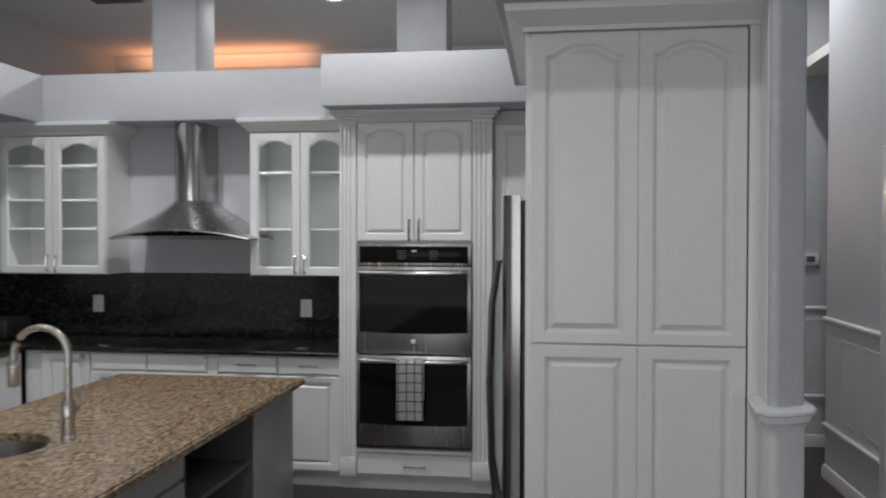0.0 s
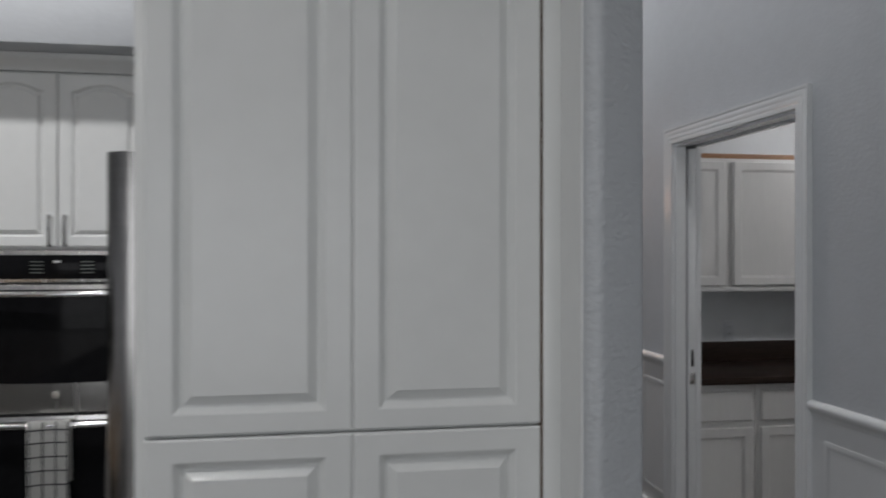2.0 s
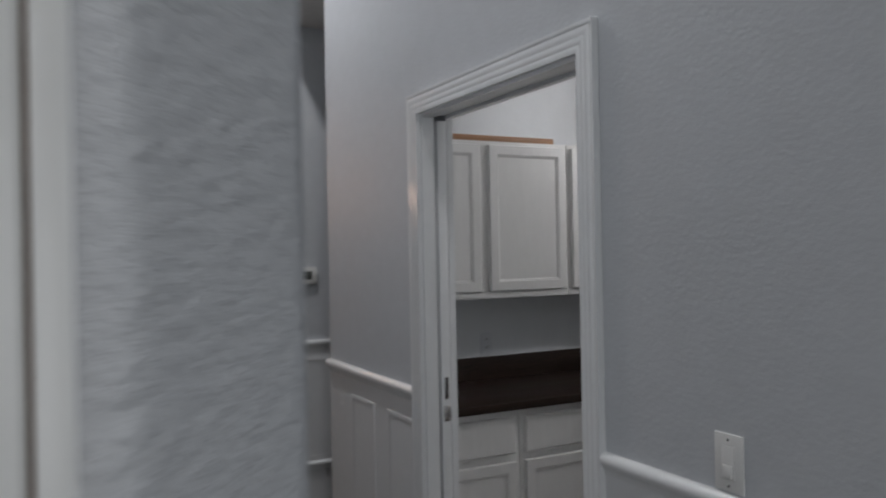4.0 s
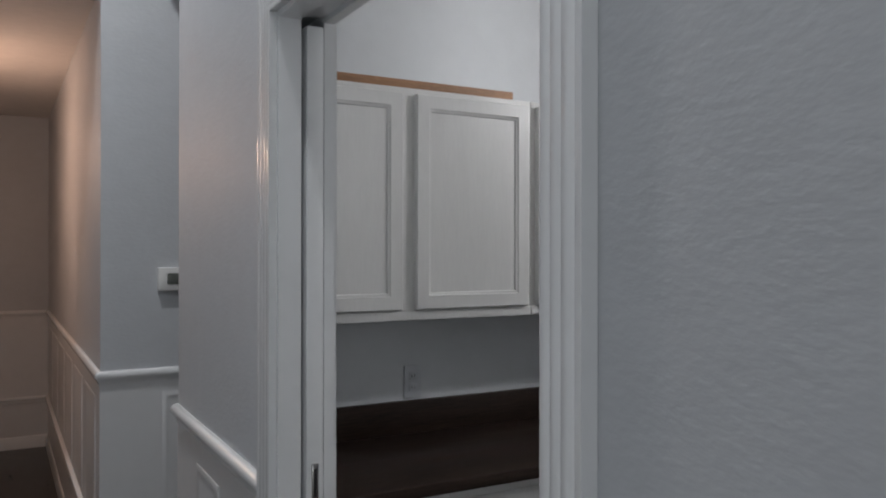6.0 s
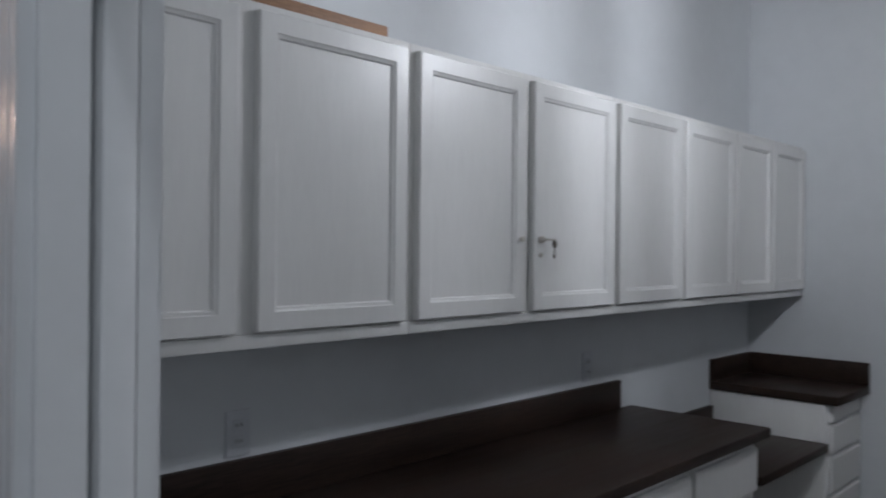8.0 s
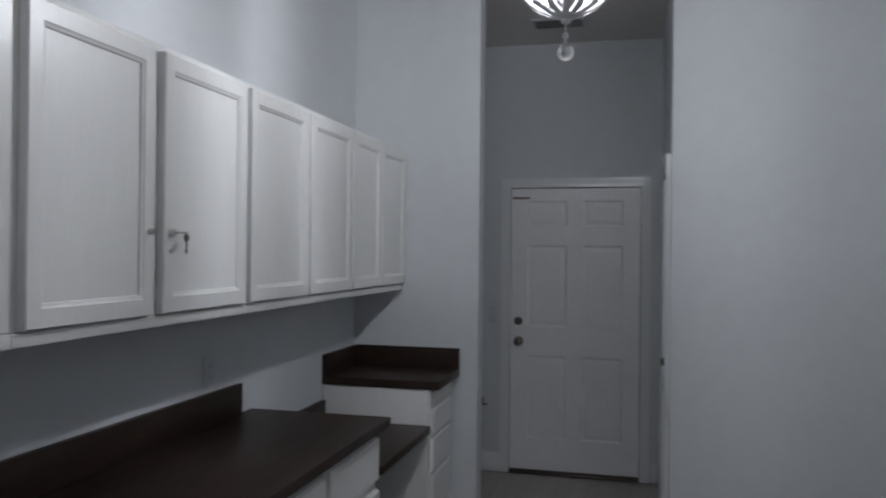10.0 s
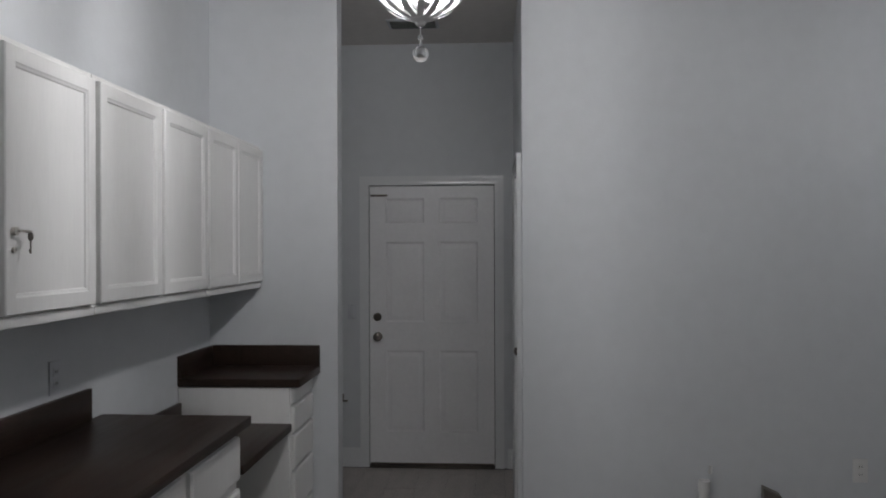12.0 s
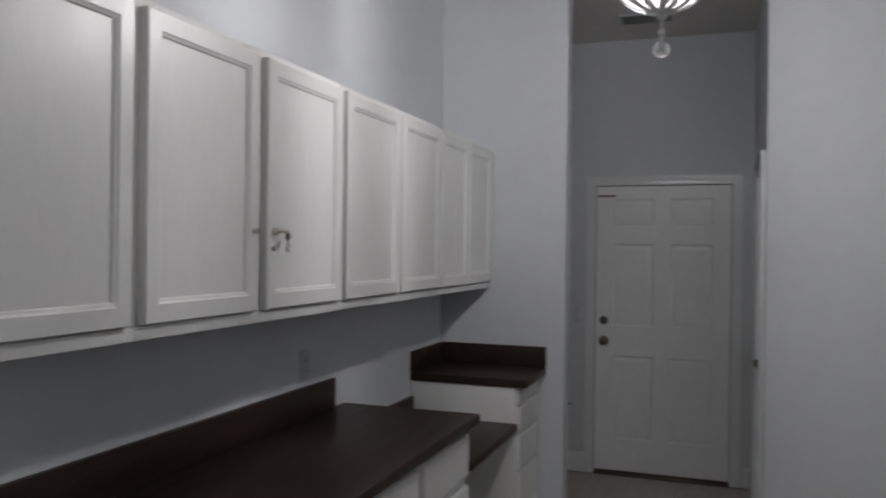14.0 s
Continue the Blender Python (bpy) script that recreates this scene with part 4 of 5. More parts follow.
for y0, y1 in ((FY0, FY0 + 0.45), (FY0 + 0.456, FY1)):
    bm = bmesh.new()
    rows = []
    for s in (0.0, 0.008, 0.025, 0.06, 0.15, 0.3, 0.5, 0.7, 0.85, 0.94, 0.975, 0.992, 1.0):
        e = min(s, 1 - s)
        bulge = 0.016 * math.sin(math.pi * s) - 0.03 * max(0.0, 1 - e / 0.06) ** 2.2
        rows.append([bm.verts.new((x, y0 + (y1 - y0) * s, z)) for x, z in ((FX + 0.011, 0.09), (FX - 0.05 - bulge, 0.09), (FX - 0.05 - bulge, 1.825), (FX + 0.011, 1.825))])
    for a, b in zip(rows, rows[1:]):
        for q in range(4):
            bm.faces.new((a[q], a[(q + 1) % 4], b[(q + 1) % 4], b[q]))
    bm.faces.new(rows[0])
    bm.faces.new(rows[-1])
    d = part("door", bm, STEEL, fr, "curved stainless door")
    hy = FY0 + 0.40 if y0 == FY0 else FY0 + 0.505
    bm = bmesh.new()
    tube(bm, [(FX - 0.055, hy, 0.52), (FX - 0.10, hy, 0.535), (FX - 0.125, hy, 0.72), (FX - 0.135, hy, 1.05), (FX - 0.125, hy, 1.38), (FX - 0.10, hy, 1.565), (FX - 0.055, hy, 1.58)], [0.014, 0.014, 0.012, 0.012, 0.012, 0.014, 0.014], 10)
    part("handle", bm, STEEL, d, "bowed stainless handle")
part("hinge_cover", box(FX + 0.036, FX + 0.12, FY0 + 0.01, FY0 + 0.08, 1.8075, 1.827, 0.005), BLACKP, fr)
ORIGIN[0] = HOUSE
ORIGIN[0] = KITCHEN
rp = thing("tall_panel_cabinet", (-1.7, 1.5, 0.0), "tall white cabinet panel between oven and refrigerator", "cabinet")
part("body", box(-2.268, -1.13, 1.33, 1.848, 0.1, 2.49, 0.002), CAB, rp)
part("plinth", box(-2.268, -1.13, 1.38, 1.8, 0, 0.0995), CAB, rp)
part("door", raised_door(south(1.309), -2.255, -1.86, 1.259, 2.40, 0.0205, 0.055, 0.0), CAB, rp)
part("door", raised_door(south(1.309), -2.255, -1.86, 0.13, 1.25, 0.0205, 0.055, 0.0), CAB, rp)

# ---- oven tower ----
OVY = 1.218
ov = thing("oven_cabinet", (-2.77, 1.5, 0.0), "tall white cabinet with fluted pilasters around the double oven", "cabinet")
part("body", slabs([(-3.27, -3.156, OVY + 0.022, 1.848, 0.1, 2.49), (-2.394, -2.27, OVY + 0.022, 1.848, 0.1, 2.49), (-3.156, -2.394, OVY + 0.022, 1.848, 1.632, 2.49), (-3.156, -2.394, OVY + 0.022, 1.848, 0.1, 0.29), (-3.156, -2.394, 1.82, 1.848, 0.29, 1.632)]), CAB, ov)
part("plinth", box(-3.27, -2.27, OVY + 0.07, 1.8, 0.0, 0.0995), CAB, ov, "toe kick in shade")
for x0, x1 in ((-3.27, -3.158), (-2.392, -2.27)):
    bm = bmesh.new()
    w = x1 - x0
    prof = [(0, 0.02), (0, 0.0)]
    for k in range(3):
        c = w * (0.26 + 0.24 * k)
        prof += [(c - 0.012, 0.0), (c - 0.006, 0.006), (c + 0.006, 0.006), (c + 0.012, 0.0)]
    prof += [(w, 0.0), (w, 0.02)]
    lo = [bm.verts.new((x0 + u, OVY - 0.002 + d, 0.22)) for u, d in prof]
    hi = [bm.verts.new((x0 + u, OVY - 0.002 + d, 2.40)) for u, d in prof]
    for k in range(len(prof)):
        q = (k + 1) % len(prof)
        bm.faces.new((lo[k], lo[q], hi[q], hi[k]))
    bm.faces.new(lo)
    bm.faces.new(hi)
    bx(bm, x0, x1, OVY - 0.004, OVY + 0.02, 0.1, 0.22, 0.003)
    part("pilaster", bm, CAB, ov)
    bm = bmesh.new()
    for z0, z1, g in ((2.40, 2.415, 0.006), (2.415, 2.43, 0.0), (2.43, 2.45, 0.02), (2.45, 2.47, 0.035), (2.47, 2.493, 0.052)):
        bx(bm, x0 - g, x1 + g, OVY - 0.004 - g, OVY + 0.021, z0, z1, 0.003)
    part("capital", bm, CAB, ov)
bm = bmesh.new()
sweep(bm, [(-3.157, OVY, 2.418), (-2.393, OVY, 2.418)], [(-0.02, 0), (0.004, 0), (0.008, 0.02), (0.03, 0.045), (0.036, 0.06), (0.036, 0.075), (-0.02, 0.075)], (0, 0, 1))
part("crown", bm, CAB, ov)
for u0, u1, hu in ((-3.15, -2.777, -2.806), (-2.771, -2.4, -2.742)):
    d = part("door", raised_door(south(OVY), u0, u1, 1.645, 2.41, 0.0215, 0.055, 0.03, 0.9), CAB, ov)
    bar_handle(d, south(OVY), hu, 1.715, 0.13, True, 0.026, 0.006)
dw = part("drawer", slab(south(OVY), -3.15, -2.4, 0.115, 0.255, 0.0215, 0.007), CAB, ov)
bar_handle(dw, south(OVY), -2.77, 0.178, 0.13, False, 0.022, 0.005)
part("ledge", box(-3.155, -2.395, OVY - 0.01, OVY + 0.021, 0.262, 0.285, 0.003), CAB, ov)

oven = thing("double_oven", (-2.775, 1.5, 0.29), "stainless steel double wall oven with black glass doors", "oven")
OX0, OX1 = -3.152, -2.398
part("body", box(OX0 + 0.006, OX1 - 0.006, OVY - 0.004, 1.815, 0.2955, 1.625), BLACKP, oven)
cp = part("control_panel", box(OX0, OX1, OVY - 0.022, OVY - 0.005, 1.487, 1.628, 0.003), STEELH, oven, "brushed steel control panel")
part("panel_glass", box(OX0 + 0.022, OX1 - 0.022, OVY - 0.0245, OVY - 0.021, 1.502, 1.608, 0.001), BLACKG, cp)
for cx in (-2.88, -2.67):
    bm = bmesh.new()
    for r in range(4):
        bx(bm, cx, cx + 0.055, OVY - 0.0252, OVY - 0.0243, 1.528 + 0.016 * r, 1.532 + 0.016 * r)
    part("keypad", bm, GREYP, cp)
part("clock", box(-2.785, -2.755, OVY - 0.0252, OVY - 0.0243, 1.574, 1.583), PLATE, cp)
for z0, z1, s0, s1, zh in ((0.915, 1.478, 0.925, 1.055, 1.44), (0.318, 0.903, 0.328, 0.46, 0.872)):
    d = part("oven_door", box(OX0, OX1, OVY - 0.03, OVY - 0.005, z0, z1, 0.004), STEELH, oven, "brushed steel oven door")
    bm = bmesh.new()
    top, lowz = z1 - 0.022, s1
    rows = []
    for i in range(13):
        s = i / 12
        x = OX0 + 0.024 + (OX1 - OX0 - 0.048) * s
        sag = 0.010 * (1 - (2 * s - 1) ** 2)
        rows.append([bm.verts.new(p) for p in ((x, OVY - 0.0325, lowz - sag), (x, OVY - 0.0325, top), (x, OVY - 0.027, top), (x, OVY - 0.027, lowz - sag))])
    for a, b in zip(rows, rows[1:]):
        for q in range(4):
            bm.faces.new((a[q], a[(q + 1) % 4], b[(q + 1) % 4], b[q]))
    bm.faces.new(rows[0])
    bm.faces.new(rows[-1])
    part("window", bm, BLACKG, d, "black glass window")
    bm = bmesh.new()
    tube(bm, [(OX0 + 0.03, OVY - 0.03, zh), (OX0 + 0.034, OVY - 0.066, zh), (OX0 + 0.06, OVY - 0.074, zh), (-2.775, OVY - 0.086, zh - 0.002), (OX1 - 0.06, OVY - 0.074, zh), (OX1 - 0.034, OVY - 0.066, zh), (OX1 - 0.03, OVY - 0.03, zh)], [0.014, 0.014, 0.014, 0.015, 0.014, 0.014, 0.014], 12)
    part("handle", bm, CHROME, d, "round stainless bar handle")
    if z0 > 0.9:
        bm = bmesh.new()
        lathe(bm, (-2.775, OVY - 0.03, 0.995), [(0, 0), (0.017, 0), (0.017, -0.002), (0, -0.003)], "y", 20)
        part("badge", bm, NICKEL, d, "round metal badge")
part("vent_gap", box(OX0, OX1, OVY - 0.012, OVY - 0.0045, 0.296, 0.315), BLACKP, oven)

# tea towel over the lower handle
tt = thing("tea_towel", (-2.782, OVY - 0.1, 0.87), "white checked tea towel hung over the oven handle", "towel")
TX0, TX1 = -2.868, -2.696
bm = bmesh.new()
path = [(OVY - 0.062, 0.62), (OVY - 0.064, 0.75), (OVY - 0.066, 0.85), (OVY - 0.07, 0.882), (OVY - 0.083, 0.892), (OVY - 0.098, 0.888), (OVY - 0.104, 0.865), (OVY - 0.106, 0.78), (OVY - 0.104, 0.68), (OVY - 0.102, 0.58), (OVY - 0.098, 0.497)]


def towel_point(u, k, off=0.0):
    y, z = path[k]
    return (TX0 + (TX1 - TX0) * u, y - 0.004 * math.sin(5.5 * u + 0.3 * k) * min(1, k / 6) - off, z + 0.004 * math.sin(2.2 * u))


grid = [[bm.verts.new(towel_point(u / 12, k)) for u in range(13)] for k in range(len(path))]
for a, b in zip(grid, grid[1:]):
    for k in range(12):
        bm.faces.new((a[k], a[k + 1], b[k + 1], b[k]))
bmesh.ops.solidify(bm, geom=list(bm.faces), thickness=0.003)
cl = part("cloth", bm, CLOTH, tt, smooth=80)
bm = bmesh.new()


def towel_strip(pts):
    for p, q in zip(pts, pts[1:]):
        bm.faces.new([bm.verts.new(v) for v in (p[0], p[1], q[1], q[0])])


for u in (0.06, 0.37, 0.68, 0.97):
    w = 0.017
    towel_strip([(towel_point(u - w, k, 0.0045), towel_point(u + w, k, 0.0045)) for k in range(5, len(path))])
for zc in (0.855, 0.8, 0.74, 0.68, 0.62, 0.555):
    ks = next(k for k in range(5, len(path) - 1) if path[k][1] >= zc >= path[k + 1][1])
    f = (path[ks][1] - zc) / (path[ks][1] - path[ks + 1][1])
    pts = []
    for i in range(13):
        a, b = Vector(towel_point(i / 12, ks, 0.0046)), Vector(towel_point(i / 12, ks + 1, 0.0046))
        p = a.lerp(b, f)
        pts.append((p + Vector((0, 0, 0.003)), p - Vector((0, 0, 0.003))))
    towel_strip(pts)
part("stripes", bm, CLOTHL, cl, "thin dark check lines")

# ---- glass wall cabinets ----
GY = 1.506


def glass_cabinet(x0, x1, doors, label, ends, shelves):
    g = thing("glass_cabinet", ((x0 + x1) / 2, 1.85, 1.395), label, "cabinet", "kitchen glass cabinets")
    part("body", slabs([(x0, x0 + 0.018, GY + 0.021, 1.848, 1.395, 2.42), (x1 - 0.018, x1, GY + 0.021, 1.848, 1.395, 2.42), (x0 + 0.018, x1 - 0.018, GY + 0.021, 1.848, 1.395, 1.415), (x0 + 0.018, x1 - 0.018, GY + 0.021, 1.848, 2.38, 2.42), (x0 + 0.018, x1 - 0.018, 1.84, 1.848, 1.415, 2.38)]), CAB, g)
    for z in shelves:
        part("shelf", box(x0 + 0.019, x1 - 0.019, GY + 0.03, 1.839, z, z + 0.018, 0.001), CAB, g)
    for k, (u0, u1) in enumerate(doors):
        d = part("door", glazed_frame(south(GY), u0, u1, 1.398, 2.395, 0.02, 0.062, 0.034), CAB, g)
        pane = part("pane", box(u0 + 0.05, u1 - 0.05, GY + 0.010, GY + 0.014, 1.448, 2.345), PANE, d, "clear glass pane")
        pane.visible_shadow = False
        bar_handle(d, south(GY), u1 - 0.03 if k == 0 else u0 + 0.03, 1.475, 0.11, True, 0.026, 0.006)
    bm = bmesh.new()
    pts = [(x0, 1.5, 2.405), (x0, GY, 2.405), (x1, GY, 2.405), (x1, 1.5, 2.405)]
    if ends == "right":
        pts = [(x0, GY, 2.405), (x1, GY, 2.405), (x1, 1.84, 2.405)]
    if ends == "left":
        pts = [(x0, 1.84, 2.405), (x0, GY, 2.405), (x1, GY, 2.405)]
    sweep(bm, pts, [(a, b * 0.89) for a, b in CROWN], (0, 0, 1))
    part("crown", bm, CAB, g, "white crown moulding")
    return g


glass_cabinet(-5.92, -5.085, [(-5.915, -5.503), (-5.497, -5.09)], "white cabinet with two arched glass doors and three shelves", "right", (1.715, 1.925, 2.175))
glass_cabinet(-4.0, -3.272, [(-3.995, -3.632), (-3.626, -3.276)], "white cabinet with two arched glass doors beside the oven", "left", (1.712, 2.11))

# ---- range hood ----
hood = thing("range_hood", (-4.44, 1.6, 1.66), "stainless steel chimney range hood with a flared canopy", "range hood")
HX0, HX1, HY0, HY1 = -4.95, -3.935, 1.32, 1.848
CHX, CHY, CHR = -4.505, 1.69, 0.128


def chimney_loop():
    """Half-round front with straight sides back to the wall."""
    pts = [(CHX - CHR * math.cos(math.pi * i / 16), CHY - CHR * math.sin(math.pi * i / 16)) for i in range(17)]
    return pts + [(CHX + CHR, 1.846), (CHX - CHR, 1.846)]


bm = bmesh.new()
rows = []
for i in range(9):
    s = i / 8
    e = 1 - (1 - s) ** 1.12
    loop = []
    for j, (tx, ty) in enumerate(chimney_loop()):
        u = min(j / 16, 1.0)
        hump = 1 - (2 * u - 1) ** 2 if j < 17 else 0.0
        x0, y0, z0 = HX0 + (HX1 - HX0) * u, HY0 - 0.05 * hump, 1.66 + 0.06 * hump
        if j >= 17:
            x0, y0 = (HX1, HY1) if j == 17 else (HX0, HY1)
        loop.append(bm.verts.new((x0 + (tx - x0) * e, y0 + (ty - y0) * e, z0 + (1.927 - z0) * s ** 1.05)))
    rows.append(loop)
lip = [bm.verts.new((v.co.x, v.co.y, v.co.z - 0.012)) for v in rows[0]]
bridge(bm, [lip] + rows)
bm.faces.new(lip)
part("canopy", bm, STEELH, hood, "flared brushed steel canopy", smooth=50)
part("chimney", footprint([(CHX + (x - CHX) * 0.99, y + 0.001) for x, y in chimney_loop()], 1.9275, 2.494), CHIMNEY, hood, "half-round polished steel chimney", smooth=50)
part("button_strip", box(-4.58, -4.44, 1.265, 1.285, 1.700, 1.711, 0.001), BLACKP, hood)

# ---- back run: base cabinets, black granite ----
BKY = 1.23


def base_cabinet(x0, x1, fronts, label, face, body, plinth):
    b = thing("base_cabinet", ((body[0] + body[1]) / 2, (body[2] + body[3]) / 2, 0.0), label, "cabinet", "kitchen base cabinets")
    part("body", box(*body, 0.1, 0.879, 0.002), CAB, b)
    part("plinth", box(*plinth, 0.0, 0.0995), CAB, b)
    for kind, u0, u1, z0, z1 in fronts:
        if kind == "drawer":
            d = part("drawer", slab(face, u0, u1, z0, z1, 0.0195, 0.008), CAB, b)
            bar_handle(d, face, (u0 + u1) / 2, (z0 + z1) / 2, 0.12, False, 0.022, 0.005)
        elif kind == "blank":
            part("drawer", slab(face, u0, u1, z0, z1, 0.0195, 0.008), CAB, b)
        else:
            part("door", raised_door(face, u0, u1, z0, z1, 0.0195, 0.055, 0.0, 0.9), CAB, b)
    return b


for x0, x1, kind in ((-5.03, -4.625, "blank"), (-4.615, -4.2, "blank"), (-4.115, -3.705, "drawer"), (-3.692, -3.275, "drawer")):
    base_cabinet(x0, x1, [(kind, x0, x1, 0.755, 0.873), ("door", x0, x1, 0.12, 0.742)], "white raised-panel base cabinet under black granite", south(BKY), (x0 - 0.005, x1 + 0.005, BKY + 0.02, 1.848), (x0, x1, BKY + 0.07, 1.8))
single("cabinet_filler", box(-4.193, -4.122, BKY + 0.012, BKY + 0.04, 0.1, 0.879, 0.003), CAB, "white filler strip between base cabinets", "filler strip")
corner = base_cabinet(-5.4, -5.045, [("door", -5.40, -5.045, 0.12, 0.862)], "white corner base cabinet with a small knob", south(BKY), (-5.53, -5.037, BKY + 0.02, 1.848), (-5.5, -5.04, BKY + 0.07, 1.8))
bm = bmesh.new()
lathe(bm, (-5.085, BKY, 0.845), [(0, 0), (0.006, 0), (0.006, -0.012), (0.015, -0.018), (0.015, -0.026), (0, -0.03)], "y", 14)
part("knob", bm, CHROME, corner, "round metal knob")
for k in range(5):
    y1 = 1.2 - 0.5 * k
    y0 = y1 - 0.49
    base_cabinet(y0, y1, [("door", y0, y1, 0.12, 0.862)], "white raised-panel base cabinet along the side wall", east(-5.53), (-6.148, -5.5505, y0 - 0.004, y1 + 0.004), (-6.1, -5.6, y0, y1))
ct = thing("granite_countertop", (-4.7, 1.5, 0.88), "polished black granite counter along the back wall", "countertop")
part("top", box(-6.148, -3.273, 1.2, 1.848, 0.88, 0.912, 0.006), BGRAN, ct)
part("return_top", box(-6.148, -5.5, -1.32, 1.1995, 0.88, 0.912, 0.006), BGRAN, ct)
bs = thing("granite_backsplash", (-4.7, 1.84, 0.912), "polished black granite backsplash", "backsplash")
part("back_slab", box(-6.128, -3.273, 1.838, 1.8495, 0.9125, 1.394), BGRAN, bs)
part("side_slab", box(-6.1495, -6.1285, -1.3, 1.8495, 0.9125, 1.394), BGRAN, bs)
ck = thing("cooktop", (-4.44, 1.5, 0.9125), "black glass cooktop set in the granite", "cooktop")
part("glass", box(-4.82, -4.06, 1.27, 1.76, 0.9125, 0.918, 0.002), BLACKG, ck)
single("corner_appliance", box(-6.11, -5.83, 1.45, 1.75, 0.913, 1.06, 0.02, 3), BLACKP, "small black appliance in the counter corner", "appliance")

# ---- island ----
IX0, IX1, IY0, IY1 = -4.3, -3.222, -2.6, 0.333
isl = thing("kitchen_island", (-3.76, -1.1, 0.0), "kitchen island with its shade painted in grey, and an open shelf niche", "island")
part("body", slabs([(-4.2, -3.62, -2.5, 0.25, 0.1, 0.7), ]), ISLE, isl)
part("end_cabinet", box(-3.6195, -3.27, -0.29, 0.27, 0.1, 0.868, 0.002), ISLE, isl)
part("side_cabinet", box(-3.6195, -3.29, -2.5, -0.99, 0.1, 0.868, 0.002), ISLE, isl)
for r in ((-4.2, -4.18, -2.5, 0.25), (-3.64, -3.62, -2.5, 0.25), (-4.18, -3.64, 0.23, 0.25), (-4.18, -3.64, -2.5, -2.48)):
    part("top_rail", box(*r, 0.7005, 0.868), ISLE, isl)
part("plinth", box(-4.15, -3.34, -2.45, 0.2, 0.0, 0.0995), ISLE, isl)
# dark shelf, sheets and floor put the niche's shade into the colour
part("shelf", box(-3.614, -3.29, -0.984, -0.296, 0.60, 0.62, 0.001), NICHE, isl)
part("niche_shade_sheets", slabs([(-3.6195, -3.615, -0.9895, -0.2905, 0.121, 0.866), (-3.6145, -3.275, -0.9895, -0.985, 0.121, 0.866), (-3.6145, -3.275, -0.295, -0.2905, 0.121, 0.866)]), NICHE, isl, "dark sheets that paint shade into the open niche")
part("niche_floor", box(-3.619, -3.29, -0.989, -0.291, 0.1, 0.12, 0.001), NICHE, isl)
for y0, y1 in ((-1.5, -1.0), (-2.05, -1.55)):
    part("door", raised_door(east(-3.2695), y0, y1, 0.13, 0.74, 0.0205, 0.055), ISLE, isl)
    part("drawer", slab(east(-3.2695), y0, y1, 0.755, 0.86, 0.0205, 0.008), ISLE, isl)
it = thing("island_countertop", (-3.76, -1.1, 0.868), "speckled brown granite island top with a round sink cutout", "countertop")
SX, SY, SR = -3.93, -1.19, 0.2
bm = bmesh.new()
N = 48
outer, inner = [], []
for k in range(N):
    a = 2 * math.pi * k / N
    c, s = math.cos(a), math.sin(a)
    f = min((IX1 - SX) / c if c > 1e-6 else (IX0 - SX) / c if c < -1e-6 else 1e9, (IY1 - SY) / s if s > 1e-6 else (IY0 - SY) / s if s < -1e-6 else 1e9)
    outer.append((SX + c * f, SY + s * f))
    inner.append((SX + c * SR, SY + s * SR))
corners = [(IX1, IY1), (IX0, IY1), (IX0, IY0), (IX1, IY0)]
for cx, cy in corners:
    k = min(range(N), key=lambda i: (outer[i][0] - cx) ** 2 + (outer[i][1] - cy) ** 2)
    outer[k] = (cx, cy)
ZT, ZB = 0.9, 0.868
loops = [[bm.verts.new((x, y, z)) for x, y in src] for src, z in ((inner, ZB), (inner, ZT), (outer, ZT), (outer, ZB), (inner, ZB))]
bridge(bm, loops)
bmesh.ops.remove_doubles(bm, verts=bm.verts, dist=0.0002)
bmesh.ops.bevel(bm, geom=[e for e in bm.edges if all(v.co.z > ZT - 0.001 and (abs(v.co.x - IX1) < 1e-4 or abs(v.co.y - IY1) < 1e-4 or abs(v.co.x - IX0) < 1e-4) for v in e.verts)], offset=0.009, segments=3, affect="EDGES")
part("top", bm, GRAN, it)
sk = thing("sink", (SX, SY, 0.72), "round stainless steel undermount sink", "sink")
bm = bmesh.new()
prof = [(0.0, 0.722), (0.03, 0.722), (0.15, 0.73), (0.19, 0.76), (0.2, 0.80), (0.203, 0.867), (0.215, 0.867), (0.212, 0.80), (0.2, 0.752), (0.155, 0.721), (0.03, 0.712), (0.0, 0.712)]
rows = [[bm.verts.new((SX + r * math.cos(2 * math.pi * k / 36), SY + r * math.sin(2 * math.pi * k / 36), z)) for k in range(36)] for r, z in prof[1:-1]]
bridge(bm, rows)
part("bowl", bm, SINKM, sk)
bm = bmesh.new()
lathe(bm, (SX, SY, 0), [(0, 0.714), (0.035, 0.714), (0.035, 0.7235), (0.025, 0.7235), (0.0, 0.72)], "z", 20)
part("drain", bm, CHROME, sk)
fc = thing("faucet", (-3.705, -1.06, 0.9), "brushed nickel gooseneck kitchen faucet with a pull-down head", "faucet")
qx, qy = -3.705, -1.06
bm = bmesh.new()
lathe(bm, (qx, qy, 0), [(0, 0.9), (0.03, 0.9), (0.03, 0.912), (0.024, 0.92), (0.024, 0.985), (0.028, 0.99), (0.028, 1.03), (0.02, 1.045), (0.016, 1.06), (0, 1.06)], "z", 22)
part("base", bm, NICKEL, fc)
pts = [(qx, qy, 1.05), (qx, qy, 1.22)]
for k in range(1, 15):
    a = math.pi * k / 14
    pts.append((qx - 0.105 * (1 - math.cos(a)), qy - 0.01 * (1 - math.cos(a)), 1.22 + 0.105 * math.sin(a)))
pts.append((pts[-1][0], pts[-1][1], 1.18))
bm = bmesh.new()
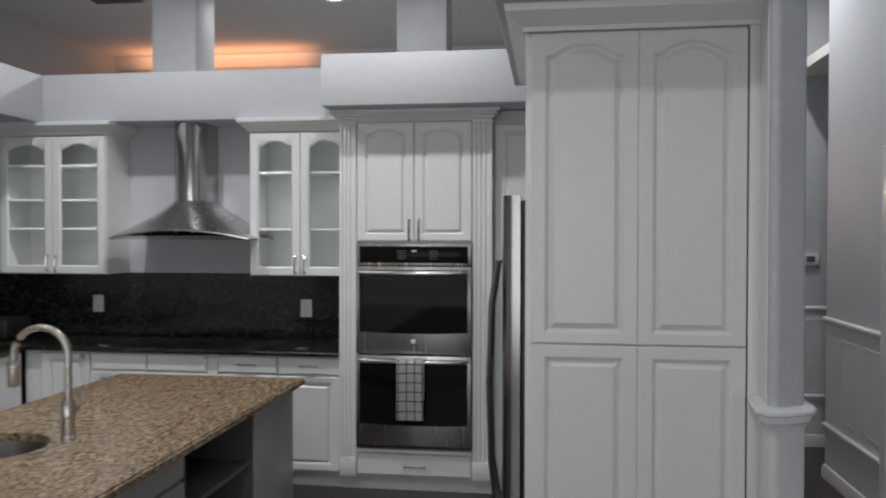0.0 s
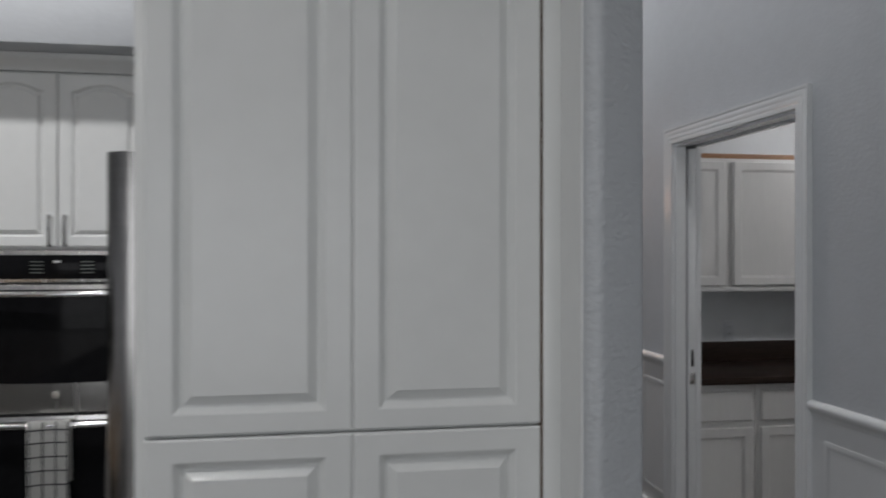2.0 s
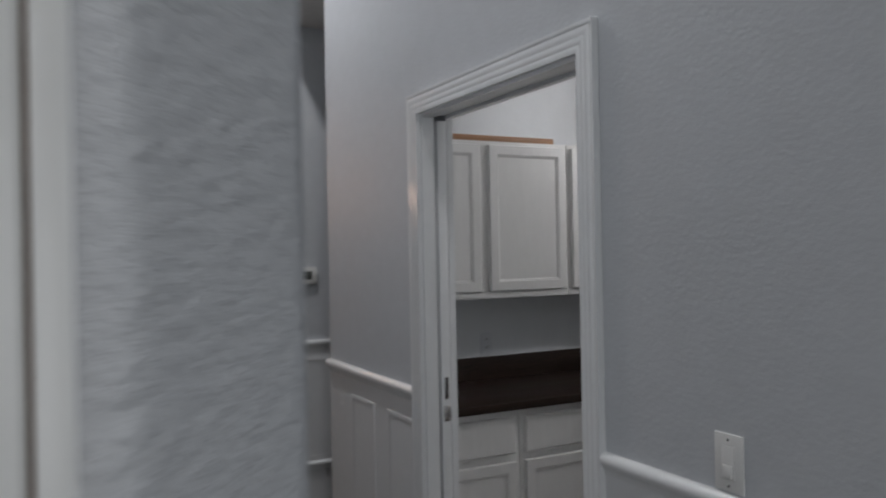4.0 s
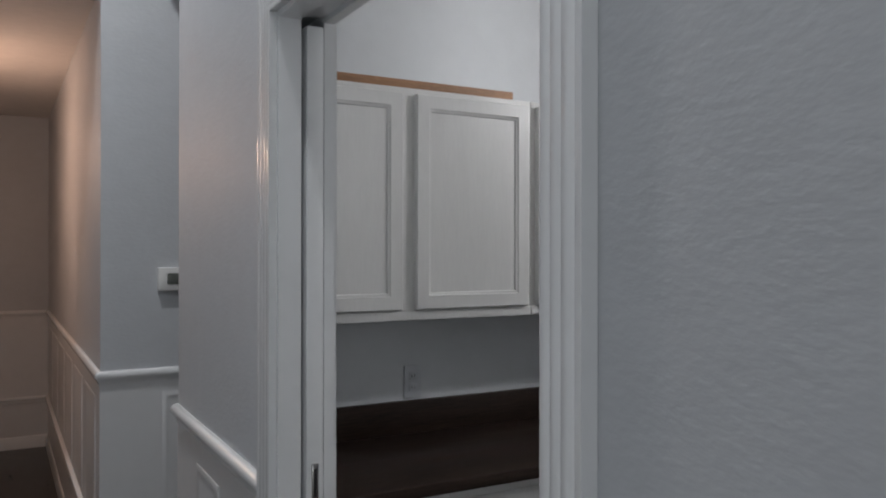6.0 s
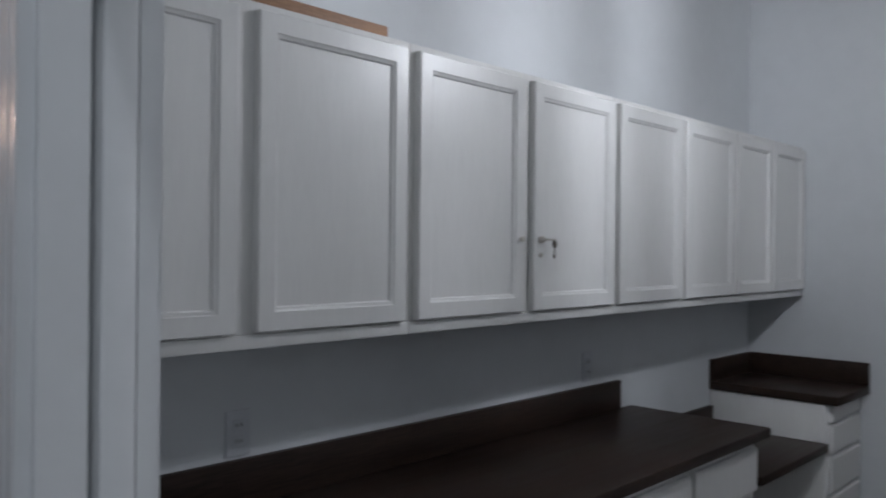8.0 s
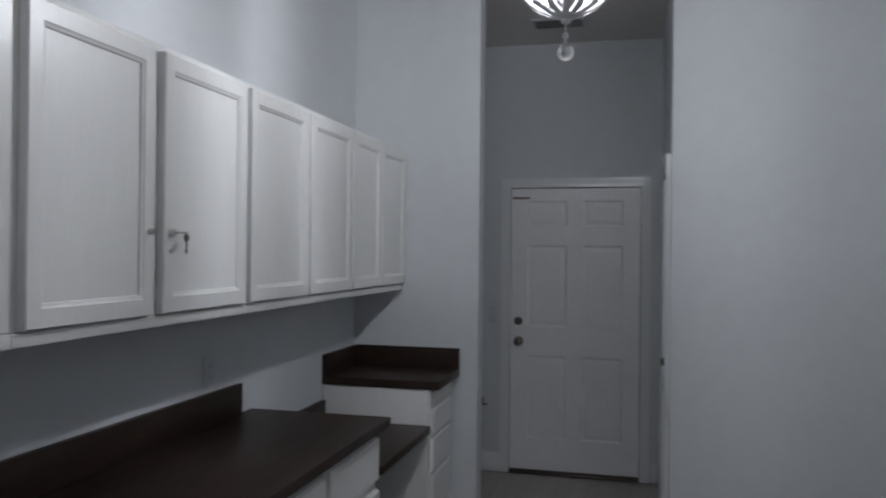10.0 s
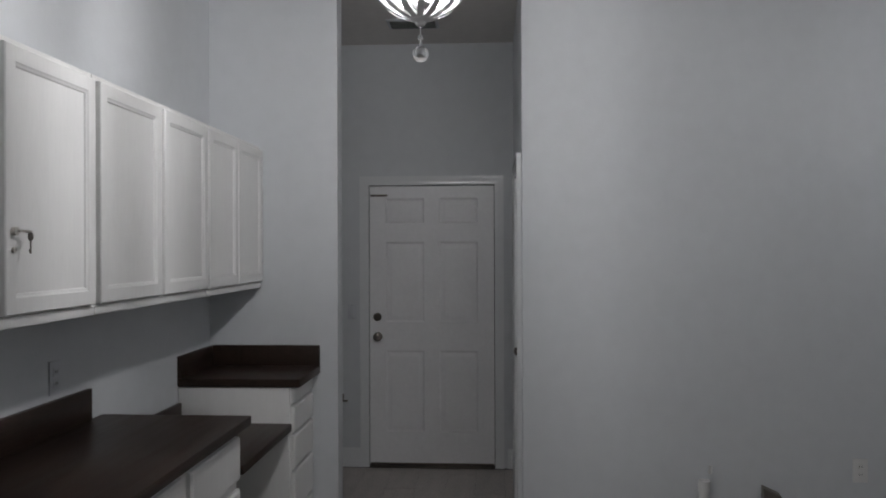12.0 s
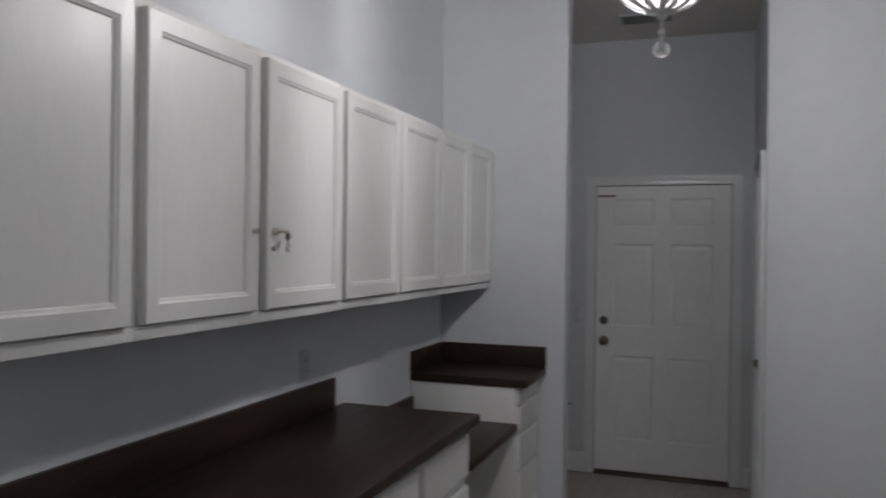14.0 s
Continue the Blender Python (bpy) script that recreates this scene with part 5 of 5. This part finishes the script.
tube(bm, pts, 0.0135, 14)
part("spout", bm, NICKEL, fc)
ex, ey = pts[-1][0], pts[-1][1]
bm = bmesh.new()
lathe(bm, (ex, ey, 0), [(0, 1.10), (0.02, 1.10), (0.024, 1.11), (0.022, 1.17), (0.026, 1.175), (0.026, 1.185), (0.016, 1.2), (0, 1.2)], "z", 20)
part("spray_head", bm, NICKEL, fc)
bm = bmesh.new()
tube(bm, [(qx, qy, 1.01), (qx + 0.03, qy + 0.012, 1.015), (qx + 0.04, qy + 0.016, 1.05), (qx + 0.034, qy + 0.014, 1.10)], [0.008, 0.008, 0.008, 0.011], 10)
part("lever", bm, NICKEL, fc)

ORIGIN[0] = HOUSE
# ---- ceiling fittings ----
# fittings for all lamps, the added unseen ones too
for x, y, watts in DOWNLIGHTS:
    dl = thing("downlight", (x, y, CEIL), "round white recessed ceiling light, some added unseen as fill", "downlight", "ceiling downlights")
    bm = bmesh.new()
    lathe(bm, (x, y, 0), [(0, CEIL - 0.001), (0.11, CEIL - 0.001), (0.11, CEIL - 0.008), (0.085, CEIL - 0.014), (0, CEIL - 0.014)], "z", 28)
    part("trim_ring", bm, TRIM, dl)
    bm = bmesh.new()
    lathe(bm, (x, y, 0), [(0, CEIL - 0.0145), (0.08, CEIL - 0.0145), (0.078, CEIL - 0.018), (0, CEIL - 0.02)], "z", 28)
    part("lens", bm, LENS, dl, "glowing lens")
# made-up fixture, kept out of view, for the hall's inferred warm light
hl = thing("wall_sconce", (-1.08, 4.4, 2.1), "small warm wall lamp added out of view in the north hall", "wall lamp")
part("backplate", box(-1.079, -1.062, 4.34, 4.46, 2.02, 2.2, 0.005), NICKEL, hl)
bm = bmesh.new()
tube(bm, [(-1.065, 4.4, 2.08), (-1.02, 4.4, 2.06), (-0.98, 4.4, 2.07), (-0.98, 4.4, 2.1)], 0.007, 10)
part("arm", bm, NICKEL, hl)
bm = bmesh.new()
lathe(bm, (-0.98, 4.4, 0), [(0, 2.1), (0.022, 2.102), (0.03, 2.13), (0.022, 2.16), (0, 2.17)], "z", 18)
part("bulb", bm, HLENS, hl, "glowing warm bulb")
cv = thing("ceiling_vent", (-6.15, 3.57, CEIL), "dark slotted air vent in the high ceiling", "vent")
part("frame", box(-6.4, -5.9, 3.47, 3.67, CEIL - 0.012, CEIL - 0.0005, 0.003), GREYP, cv)
for k in range(5):
    part("slat", box(-6.38, -5.92, 3.482 + 0.036 * k, 3.504 + 0.036 * k, CEIL - 0.02, CEIL - 0.0125, 0.001), GREYP, cv)
